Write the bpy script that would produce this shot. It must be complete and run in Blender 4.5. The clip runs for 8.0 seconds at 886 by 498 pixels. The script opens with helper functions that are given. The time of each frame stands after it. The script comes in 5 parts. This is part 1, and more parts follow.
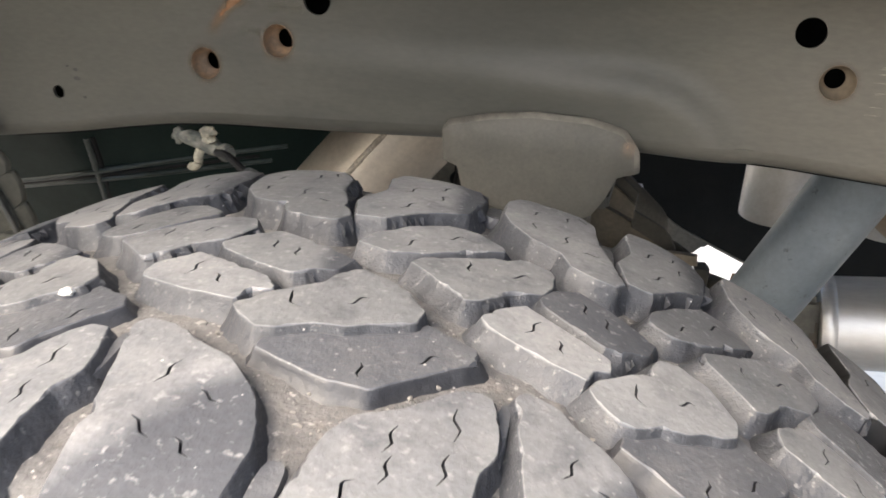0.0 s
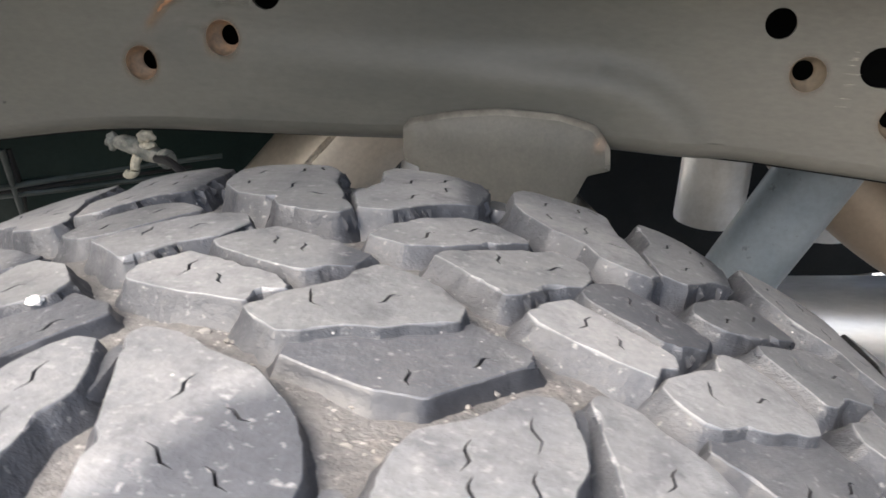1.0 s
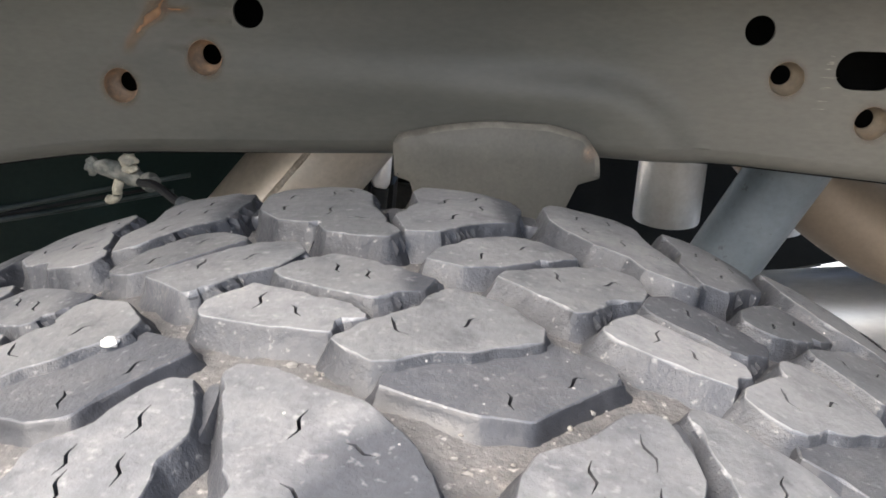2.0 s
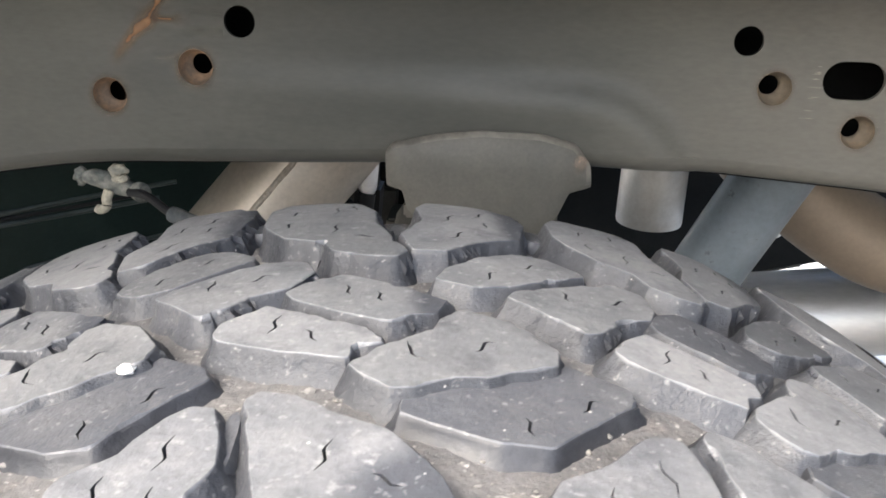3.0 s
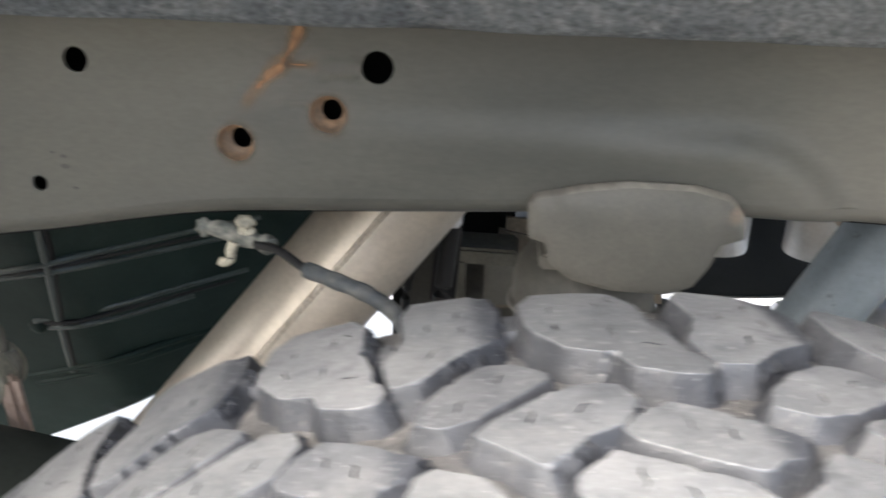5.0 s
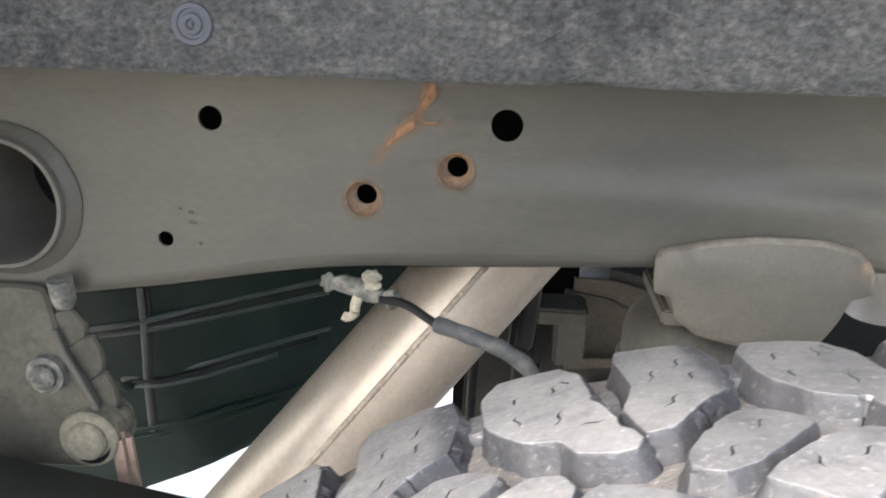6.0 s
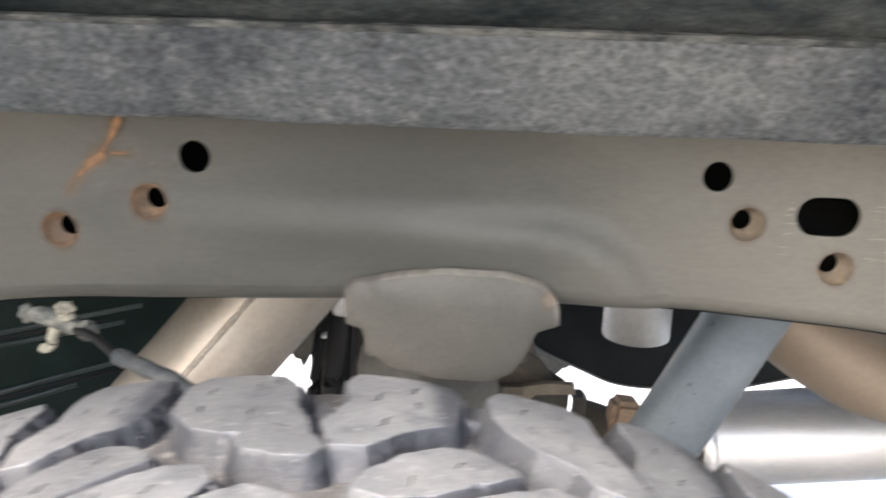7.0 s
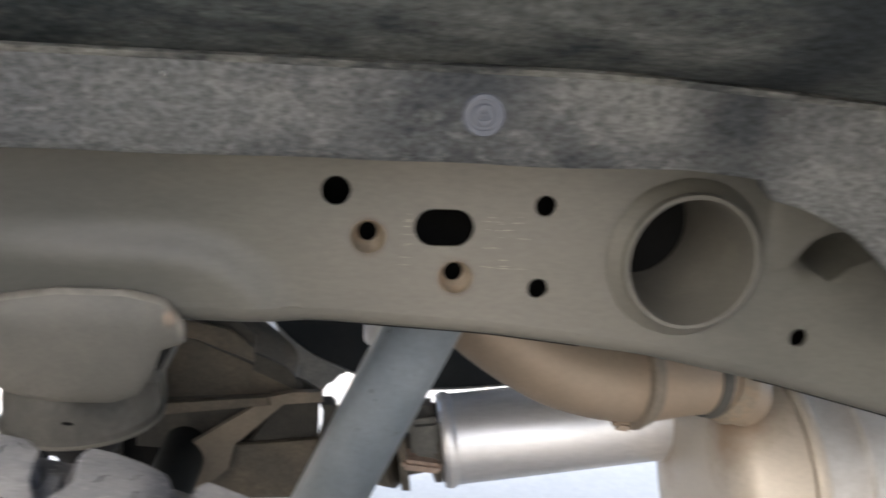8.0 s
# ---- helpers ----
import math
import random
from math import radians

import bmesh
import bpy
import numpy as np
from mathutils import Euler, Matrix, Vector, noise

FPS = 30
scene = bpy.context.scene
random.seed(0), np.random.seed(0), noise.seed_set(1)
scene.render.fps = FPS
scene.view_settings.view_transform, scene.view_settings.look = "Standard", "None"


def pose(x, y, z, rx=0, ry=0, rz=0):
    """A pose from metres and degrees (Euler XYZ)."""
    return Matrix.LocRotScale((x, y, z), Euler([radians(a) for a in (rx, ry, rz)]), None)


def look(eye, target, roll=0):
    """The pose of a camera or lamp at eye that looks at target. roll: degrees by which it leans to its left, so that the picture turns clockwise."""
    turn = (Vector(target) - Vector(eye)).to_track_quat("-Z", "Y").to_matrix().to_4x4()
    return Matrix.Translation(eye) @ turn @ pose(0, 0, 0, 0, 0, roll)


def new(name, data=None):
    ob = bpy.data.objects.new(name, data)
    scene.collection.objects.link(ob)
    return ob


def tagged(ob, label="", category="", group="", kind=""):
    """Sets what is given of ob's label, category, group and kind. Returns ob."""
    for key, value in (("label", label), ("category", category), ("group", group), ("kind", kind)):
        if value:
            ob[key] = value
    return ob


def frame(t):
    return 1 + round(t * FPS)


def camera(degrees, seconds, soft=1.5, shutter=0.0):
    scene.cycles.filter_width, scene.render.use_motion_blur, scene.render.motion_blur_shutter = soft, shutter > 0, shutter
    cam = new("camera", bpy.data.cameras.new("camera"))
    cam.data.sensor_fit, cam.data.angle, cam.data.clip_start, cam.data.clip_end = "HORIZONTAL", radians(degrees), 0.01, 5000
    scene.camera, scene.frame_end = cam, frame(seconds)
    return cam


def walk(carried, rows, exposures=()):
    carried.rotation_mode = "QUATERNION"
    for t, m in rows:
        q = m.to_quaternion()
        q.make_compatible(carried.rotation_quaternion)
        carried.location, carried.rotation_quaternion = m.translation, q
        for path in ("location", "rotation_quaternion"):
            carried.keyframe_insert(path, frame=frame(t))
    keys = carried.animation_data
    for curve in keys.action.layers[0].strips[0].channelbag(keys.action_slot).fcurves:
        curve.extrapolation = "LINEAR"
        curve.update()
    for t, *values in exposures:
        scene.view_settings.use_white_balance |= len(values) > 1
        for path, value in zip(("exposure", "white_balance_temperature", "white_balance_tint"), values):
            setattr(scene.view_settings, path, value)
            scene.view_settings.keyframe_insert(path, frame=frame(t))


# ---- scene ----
cam = camera(55.16, 8.0, 1.6, 0.5)
PATH = [
    (0, (0.1205, -0.2357, 0.9231), (-0.3617, 1.5311, 0.1196), 1.75),
    (0.5, (0.1015, -0.2177, 0.9104), (-0.2803, 1.5851, 0.1329), 2.33),
    (1, (0.0797, -0.2168, 0.9011), (-0.2148, 1.6093, 0.1405), 2.48),
    (1.5, (0.0529, -0.2222, 0.9008), (-0.1647, 1.6196, 0.1521), 1.75),
    (2.8, (0.0366, -0.2224, 0.9151), (-0.0793, 1.6315, 0.1737), 1.99),
    (3, (0.0322, -0.2224, 0.9125), (-0.0790, 1.6309, 0.1690), 1.91),
    (3.5, (0.0219, -0.2229, 0.9055), (-0.0730, 1.6288, 0.1558), 2.07),
    (4, (0.0206, -0.2242, 0.9071), (-0.0618, 1.6276, 0.1559), 2.21),
    (4.5, (0.0031, -0.2146, 0.9118), (-0.0805, 1.6395, 0.1666), 2.16),
    (4.7, (-0.0233, -0.2066, 0.9289), (-0.1117, 1.6489, 0.1878), 2.14),
    (4.9, (-0.0557, -0.1957, 0.9355), (-0.1497, 1.6590, 0.1930), 1.93),
    (5, (-0.0710, -0.1898, 0.9318), (-0.1825, 1.6670, 0.1972), 1.74),
    (5.2, (-0.1095, -0.1954, 0.9306), (-0.2297, 1.6653, 0.2072), 1.56),
    (5.75, (-0.1545, -0.2005, 0.9237), (-0.3006, 1.6881, 0.2864), 1.43),
    (6.3, (-0.1079, -0.2036, 0.9286), (-0.2569, 1.7119, 0.3729), 1.55),
    (6.5, (-0.0486, -0.2012, 0.9379), (-0.1911, 1.7170, 0.3901), 1.56),
    (7, (0.0533, -0.1842, 0.9320), (-0.0625, 1.7413, 0.4038), 1.80),
    (7.3, (0.1058, -0.1704, 0.9338), (0.0526, 1.7630, 0.4247), 2.03),
    (7.5, (0.1389, -0.1670, 0.9401), (0.1439, 1.7658, 0.4262), 2.36),
    (7.7, (0.1721, -0.1715, 0.9429), (0.2547, 1.7607, 0.4335), 2.56),
    (8, (0.2062, -0.1864, 0.9465), (0.4383, 1.7339, 0.4377), 3.13),
]
walk(cam, [(t, look(eye, target, roll)) for t, eye, target, roll in PATH],
     exposures=[(0.0, 2.15, 6750, 8), (1.0, 2.15, 6400, 8), (1.5, 2.0, 6350, 8), (3.0, 2.22, 6300, 7), (3.5, 2.3, 6300, 7), (4.5, 2.22, 6300, 7), (5.2, 2.6, 6300, 6), (6.3, 2.9, 6400, 9), (7.3, 2.93, 6450, 9), (8.0, 2.35, 6500, 9)])

# ---- world, sun ----
SUN_ELEV, SUN_TURN = 50.0, 222.0          # soft daylight from over the wheel opening
world = bpy.data.worlds.new("sky")
scene.world = world
world.use_nodes = True
wn = world.node_tree
sky = wn.nodes.new("ShaderNodeTexSky")
sky.sky_type = "NISHITA"
sky.sun_disc = False
sky.air_density, sky.dust_density, sky.ozone_density = 1.0, 6.0, 0.3
sky.sun_elevation = radians(SUN_ELEV)
sky.sun_rotation = radians(SUN_TURN)
wn.links.new(sky.outputs[0], wn.nodes["Background"].inputs[0])
wn.nodes["Background"].inputs[1].default_value = 0.136
sun = new("sun", bpy.data.lights.new("sun", "SUN"))
sun.data.energy, sun.data.angle, sun.data.color = 0.78, radians(52), (1.0, 0.975, 0.95)
sun.matrix_world = look((0, -6, 8), (-math.sin(radians(SUN_TURN)) * 4, -6 - math.cos(radians(SUN_TURN)) * 4, 8 - 4 * math.tan(radians(SUN_ELEV))))


# ---- materials ----
def material(name, base, rough=0.6, metal=0.0, spots=None, spot_scale=12.0, spot_range=(0.45, 0.65), grain=0.12, grain_scale=180.0,
             bump=0.15, bump_scale=220.0, stretch=(1, 1, 1), vary=0.0, dark_tone=None, spots2=None, spot2_scale=40.0, spot2_range=(0.55, 0.7), bump_mm=0.6, shine=0.5, drift=None, flecks=None, fleck_scale=260.0, fleck_range=(0.70, 0.74), patches=(), specks=None):
    """A painted, rubber or metal surface: base colour, broad spots of a second colour, finer spots of a third, grain and relief."""
    m = bpy.data.materials.new(name)
    m.use_nodes = True
    nt = m.node_tree
    n, l = nt.nodes, nt.links
    bsdf = n["Principled BSDF"]
    bsdf.inputs["Metallic"].default_value = metal
    bsdf.inputs["Specular IOR Level"].default_value = shine
    tc = n.new("ShaderNodeTexCoord")
    mp = n.new("ShaderNodeMapping")
    mp.inputs["Scale"].default_value = stretch
    l.new(tc.outputs["Object"], mp.inputs["Vector"])

    def noise_of(scale, detail=4.0, rough_=0.6):
        t = n.new("ShaderNodeTexNoise")
        t.inputs["Scale"].default_value, t.inputs["Detail"].default_value, t.inputs["Roughness"].default_value = scale, detail, rough_
        l.new(mp.outputs[0], t.inputs["Vector"])
        return t.outputs["Fac"]

    def ramp(fac, lo, hi):
        r = n.new("ShaderNodeMapRange")
        r.inputs["From Min"].default_value, r.inputs["From Max"].default_value = lo, hi
        l.new(fac, r.inputs["Value"])
        return r.outputs[0]

    def mix(fac, a, b, how="MIX"):
        x = n.new("ShaderNodeMix")
        x.data_type, x.blend_type = "RGBA", how
        for sock, v in ((x.inputs["Factor"], fac), (x.inputs["A"], a), (x.inputs["B"], b)):
            if isinstance(v, (int, float)):
                sock.default_value = v
            elif isinstance(v, tuple):
                sock.default_value = (*v, 1)
            else:
                l.new(v, sock)
        return x.outputs["Result"]

    def drifted(col):                      # paler tone that rises along x from the first place to the second, then falls from the third to the fourth
        sp = n.new("ShaderNodeSeparateXYZ")
        l.new(tc.outputs["Object"], sp.inputs[0])
        dr = n.new("ShaderNodeMath")
        dr.operation = "MULTIPLY_ADD"
        l.new(noise_of(9, 4.0), dr.inputs[0])
        dr.inputs[1].default_value = 0.9
        fade = n.new("ShaderNodeMath")
        fade.operation = "SUBTRACT"
        l.new(ramp(sp.outputs["X"], drift[1], drift[2]), fade.inputs[0])
        l.new(ramp(sp.outputs["X"], drift[3], drift[4]), fade.inputs[1])
        l.new(fade.outputs[0], dr.inputs[2])
        return mix(ramp(dr.outputs[0], 0.35, 1.5), col, drift[0])

    col = drifted(base) if drift and len(drift) > 5 else base
    if spots:
        col = mix(ramp(noise_of(spot_scale, 5.0, 0.65), *spot_range), col, spots)
    if spots2:
        col = mix(ramp(noise_of(spot2_scale, 6.0, 0.7), *spot2_range), col, spots2)
    if dark_tone:
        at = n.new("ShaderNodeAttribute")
        at.attribute_name = "dark_tone"
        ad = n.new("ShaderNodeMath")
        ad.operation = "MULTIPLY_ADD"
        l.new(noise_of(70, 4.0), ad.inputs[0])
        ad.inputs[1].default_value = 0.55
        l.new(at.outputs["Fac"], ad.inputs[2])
        col = mix(ramp(ad.outputs[0], 0.36, 1.12), col, dark_tone)
    if drift and len(drift) == 5:
        col = drifted(col)
    for stain in patches:                   # patches of tone round one place each: colour, centre, reach, stretch
        sub = n.new("ShaderNodeVectorMath")
        sub.operation = "SUBTRACT"
        l.new(tc.outputs["Object"], sub.inputs[0])
        sub.inputs[1].default_value = stain[1]
        sc = n.new("ShaderNodeVectorMath")
        sc.operation = "MULTIPLY"
        l.new(sub.outputs[0], sc.inputs[0])
        sc.inputs[1].default_value = stain[3]
        ln = n.new("ShaderNodeVectorMath")
        ln.operation = "LENGTH"
        l.new(sc.outputs[0], ln.inputs[0])
        near = n.new("ShaderNodeMath")
        near.operation = "MULTIPLY_ADD"
        l.new(noise_of(26, 4.0), near.inputs[0])
        near.inputs[1].default_value = stain[2]
        l.new(ln.outputs["Value"], near.inputs[2])
        col = mix(ramp(near.outputs[0], 1.7 * stain[2], 0.75 * stain[2]), col, stain[0])
    if flecks:
        col = mix(ramp(noise_of(fleck_scale, 2.0, 0.5), *fleck_range), col, flecks)
    if specks:                             # scattered dots, dust and painted glints: colour, cells a metre, share of cells, largest radius in cells
        vo = n.new("ShaderNodeTexVoronoi")
        vo.inputs["Scale"].default_value = specks[1]
        l.new(mp.outputs[0], vo.inputs["Vector"])
        cs = n.new("ShaderNodeSeparateColor")
        l.new(vo.outputs["Color"], cs.inputs[0])
        rad = n.new("ShaderNodeMapRange")
        rad.inputs["From Min"].default_value, rad.inputs["From Max"].default_value = 1 - specks[2], 1.0
        rad.inputs["To Min"].default_value, rad.inputs["To Max"].default_value = -0.02, specks[3]
        l.new(cs.outputs[0], rad.inputs["Value"])
        wob = n.new("ShaderNodeMath")
        wob.operation = "MULTIPLY_ADD"
        l.new(noise_of(specks[1] * 3, 2.0), wob.inputs[0])
        wob.inputs[1].default_value = 0.16
        l.new(vo.outputs["Distance"], wob.inputs[2])
        gap = n.new("ShaderNodeMath")
        gap.operation = "SUBTRACT"
        l.new(rad.outputs[0], gap.inputs[0])
        l.new(wob.outputs[0], gap.inputs[1])
        col = mix(ramp(gap.outputs[0], -0.08, -0.02), col, specks[0])
    g = ramp(noise_of(grain_scale, 3.0), 0.3, 0.7)
    gm = n.new("ShaderNodeMapRange")
    gm.inputs["To Min"].default_value, gm.inputs["To Max"].default_value = 1 - grain, 1 + grain
    l.new(g, gm.inputs["Value"])
    hs = n.new("ShaderNodeHueSaturation")
    l.new(gm.outputs[0], hs.inputs["Value"])
    if isinstance(col, tuple):
        hs.inputs["Color"].default_value = (*col, 1)
    else:
        l.new(col, hs.inputs["Color"])
    out = hs.outputs[0]
    if vary:
        oi = n.new("ShaderNodeObjectInfo")
        vr = n.new("ShaderNodeMapRange")
        vr.inputs["To Min"].default_value, vr.inputs["To Max"].default_value = 1 - vary, 1 + vary
        l.new(oi.outputs["Random"], vr.inputs["Value"])
        h2 = n.new("ShaderNodeHueSaturation")
        l.new(out, h2.inputs["Color"])
        l.new(vr.outputs[0], h2.inputs["Value"])
        out = h2.outputs[0]
    l.new(out, bsdf.inputs["Base Color"])
    rr = n.new("ShaderNodeMapRange")
    rr.inputs["To Min"].default_value, rr.inputs["To Max"].default_value = max(0.02, rough - 0.1), min(1.0, rough + 0.1)
    l.new(noise_of(spot_scale * 2.3), rr.inputs["Value"])
    l.new(rr.outputs[0], bsdf.inputs["Roughness"])
    b = n.new("ShaderNodeBump")
    b.inputs["Strength"].default_value, b.inputs["Distance"].default_value = bump, bump_mm / 1000
    l.new(noise_of(bump_scale, 5.0, 0.7), b.inputs["Height"])
    l.new(b.outputs[0], bsdf.inputs["Normal"])
    return m


RUBBER = material("worn_tread_rubber", (0.196, 0.202, 0.216), 0.5, dark_tone=(0.078, 0.083, 0.097), spots=(0.272, 0.275, 0.285), spot_scale=18, spot_range=(0.40, 0.64), vary=0.10,
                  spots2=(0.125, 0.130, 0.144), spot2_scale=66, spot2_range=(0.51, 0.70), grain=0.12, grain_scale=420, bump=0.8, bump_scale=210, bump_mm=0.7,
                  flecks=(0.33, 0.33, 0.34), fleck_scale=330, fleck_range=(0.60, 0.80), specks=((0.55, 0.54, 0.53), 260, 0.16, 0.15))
# flanks: darker rubber than the worn tops, part of their shade put into the colour
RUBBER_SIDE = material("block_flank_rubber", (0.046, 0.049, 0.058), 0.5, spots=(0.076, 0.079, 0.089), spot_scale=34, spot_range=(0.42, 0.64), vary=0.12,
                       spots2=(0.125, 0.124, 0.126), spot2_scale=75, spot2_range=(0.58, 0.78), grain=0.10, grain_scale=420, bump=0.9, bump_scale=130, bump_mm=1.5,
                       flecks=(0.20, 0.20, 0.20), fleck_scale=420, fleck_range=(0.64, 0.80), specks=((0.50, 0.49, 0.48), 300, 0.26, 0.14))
RUBBER_STEP = material("unworn_rubber", (0.098, 0.103, 0.117), 0.40, spots=(0.140, 0.143, 0.154), spot_scale=44, spot_range=(0.45, 0.7), vary=0.10,
                       spots2=(0.20, 0.20, 0.207), spot2_scale=85, spot2_range=(0.58, 0.78), grain=0.12, grain_scale=420, bump=0.9, bump_scale=150, bump_mm=0.9,
                       flecks=(0.30, 0.30, 0.30), fleck_scale=380, fleck_range=(0.63, 0.78), specks=((0.55, 0.54, 0.52), 260, 0.22, 0.15))
# step flanks, darker again: their shade too is put into the colour
RUBBER_STEP_SIDE = material("step_flank_rubber", (0.034, 0.036, 0.043), 0.45, spots=(0.056, 0.058, 0.066), spot_scale=34, spot_range=(0.42, 0.64), vary=0.1,
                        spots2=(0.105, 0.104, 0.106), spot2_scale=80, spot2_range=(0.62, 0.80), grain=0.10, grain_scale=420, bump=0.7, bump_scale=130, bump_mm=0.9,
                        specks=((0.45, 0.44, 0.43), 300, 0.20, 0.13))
RUBBER_GROOVE = material("dusty_groove_rubber", (0.118, 0.117, 0.121), 0.6, spots=(0.178, 0.173, 0.173), spot_scale=36, spot_range=(0.40, 0.64),
                         spots2=(0.245, 0.229, 0.217), spot2_scale=90, spot2_range=(0.56, 0.74), grain=0.20, grain_scale=300, bump=0.9, bump_scale=130, bump_mm=1.8,
                         flecks=(0.40, 0.385, 0.37), fleck_scale=380, fleck_range=(0.62, 0.74), specks=((0.58, 0.56, 0.54), 220, 0.30, 0.18))
# rail: paler round x 0.3 and at the rear, darker high in the middle
RAIL_PAINT = material("dusty_frame_paint", (0.064, 0.064, 0.055), 0.5, spots=(0.092, 0.089, 0.075), spot_scale=5, spot_range=(0.36, 0.74), stretch=(0.45, 1, 1.3),
                      spots2=(0.050, 0.051, 0.045), spot2_scale=16, spot2_range=(0.48, 0.82), grain=0.08, grain_scale=260, bump=0.22, bump_scale=220, bump_mm=0.25,
                      drift=((0.150, 0.141, 0.119), 0.08, 0.27, 0.33, 0.50), patches=(((0.108, 0.103, 0.085), (-0.43, 0.38, 0.75), 0.15, (0.75, 0, 1)), ((0.050, 0.052, 0.046), (-0.03, 0.38, 0.84), 0.12, (0.8, 0, 1.3))))
# near-black: shade inside holes and recesses is put into the colour
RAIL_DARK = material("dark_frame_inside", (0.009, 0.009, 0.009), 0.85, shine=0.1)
PALE_RUST = material("faintly_rusted_paint", (0.225, 0.185, 0.138), 0.7, spots=(0.29, 0.205, 0.130), spot_scale=55, spot_range=(0.48, 0.68), grain=0.15, bump=0.4, bump_scale=300)
RUST = material("rust", (0.29, 0.212, 0.150), 0.8, spots=(0.37, 0.24, 0.145), spot_scale=90, grain=0.2, bump=0.5, bump_scale=400)
PLATE_PAINT = material("dusty_bracket_paint", (0.098, 0.094, 0.081), 0.55, spots=(0.130, 0.122, 0.103), spot_scale=9, spots2=(0.075, 0.072, 0.065), spot2_scale=60,
                       spot2_range=(0.62, 0.78), grain=0.1, grain_scale=350, bump=0.25, bump_scale=300)
PALE_EDGE = material("pale_paint_edge", (0.185, 0.170, 0.145), 0.55, spots=(0.125, 0.117, 0.10), spot_scale=40, spot_range=(0.45, 0.6), grain=0.15, bump=0.3)
SCRATCH = material("bare_scratch", (0.30, 0.28, 0.23), 0.5, spots=(0.18, 0.165, 0.135), spot_scale=200, grain=0.2)
# dark paint; on the bump stop cup it holds the shade under the bracket
CUP_PAINT = material("dark_paint", (0.058, 0.057, 0.050), 0.6, spots=(0.085, 0.081, 0.070), spot_scale=16, grain=0.15, bump=0.4)
# fleece: paler round x 0.30 to 0.42, darker in two patches
FELT = material("fleece_liner", (0.176, 0.186, 0.192), 0.95, drift=((0.255, 0.26, 0.255), 0.02, 0.30, 0.42, 0.60, True), spots=(0.088, 0.097, 0.106), spot_scale=7.0, spot_range=(0.46, 0.68), spots2=(0.30, 0.305, 0.30), spot2_scale=85,
                spot2_range=(0.50, 0.72), stretch=(0.8, 1, 1.1), grain=0.38, grain_scale=300, bump=1.0, bump_scale=170, bump_mm=2.0, shine=0.15,
                patches=(((0.080, 0.088, 0.095), (0.425, 0.26, 0.92), 0.050, (1.4, 0, 0.5)), ((0.095, 0.104, 0.114), (0.270, 0.26, 0.918), 0.034, (0.8, 0, 1.5))))
FELT_WORN = material("worn_fleece_edge", (0.30, 0.30, 0.28), 0.95, spots=(0.105, 0.112, 0.115), spot_scale=40, spot_range=(0.42, 0.58), stretch=(0.6, 1, 1), grain=0.35, grain_scale=240, bump=0.9, bump_scale=230, bump_mm=1.5, shine=0.15)
FELT_DARK = material("dark_fleece_liner", (0.135, 0.155, 0.157), 0.95, drift=((0.21, 0.222, 0.21), 0.10, 0.30, 0.40, 0.55, True), spots=(0.29, 0.305, 0.29), spot_scale=60, spot_range=(0.50, 0.74), spots2=(0.048, 0.060, 0.066), spot2_scale=8, spot2_range=(0.45, 0.64), stretch=(0.75, 1, 1.1), grain=0.3,
                     grain_scale=220, bump=0.9, bump_scale=200, bump_mm=1.5, shine=0.15,
                     patches=(((0.058, 0.068, 0.074), (0.435, 0.20, 0.96), 0.055, (1.4, 0, 0.3)),))
TUBE_STEEL = material("aluminised_tube", (0.56, 0.505, 0.43), 0.42, 0.55, spots=(0.47, 0.41, 0.335), spot_scale=8, spot_range=(0.4, 0.7), grain=0.08, bump=0.2)
WELD = material("weld_bead", (0.60, 0.54, 0.45), 0.4, 0.6, spots=(0.47, 0.41, 0.33), spot_scale=45, grain=0.2, bump=0.9, bump_scale=300, bump_mm=1.5)
SHOCK_PAINT = material("blue_grey_paint", (0.13, 0.155, 0.175), 0.42, spots=(0.17, 0.195, 0.215), spot_scale=10, spots2=(0.07, 0.08, 0.09), spot2_scale=75, spot2_range=(0.62, 0.70),
                       grain=0.08, bump=0.2)
BLACK_PLASTIC = material("black_plastic", (0.0125, 0.0235, 0.0210), 0.46, spots=(0.0190, 0.0325, 0.0295), spot_scale=9, grain=0.1, bump=0.2, shine=0.13)
# ribs of the same black plastic; their glossy highlight is put into the colour
RIB_SHEEN = material("rib_sheen_plastic", (0.060, 0.075, 0.072), 0.34, spots=(0.026, 0.036, 0.034), spot_scale=14, grain=0.1, bump=0.2)
GUARD_PLASTIC = material("dusty_guard_plastic", (0.030, 0.034, 0.029), 0.55, spots=(0.042, 0.046, 0.039), spot_scale=8, grain=0.12, bump=0.25, shine=0.25)
OLIVE_DIRT = material("olive_caked_dirt", (0.20, 0.187, 0.143), 0.85, spots=(0.28, 0.258, 0.195), spot_scale=60, grain=0.2, bump=0.7, bump_scale=200, bump_mm=1.2)
BLACK_RUBBER = material("black_rubber", (0.012, 0.012, 0.013), 0.6, grain=0.1, shine=0.3)
TAN_PIPE = material("heat_tinted_pipe", (0.29, 0.225, 0.165), 0.5, 0.25, spots=(0.27, 0.215, 0.16), spot_scale=9, spot_range=(0.4, 0.65), grain=0.06, bump=0.15)
CREAM_METAL = material("pale_muffler_steel", (0.48, 0.43, 0.36), 0.5, 0.2, spots=(0.33, 0.25, 0.17), spot_scale=7, spot_range=(0.58, 0.75), grain=0.06, bump=0.15,
                       patches=(((0.25, 0.165, 0.10), (0.684, 0.726, 0.505), 0.060, (1, 1.2, 0.7)),))
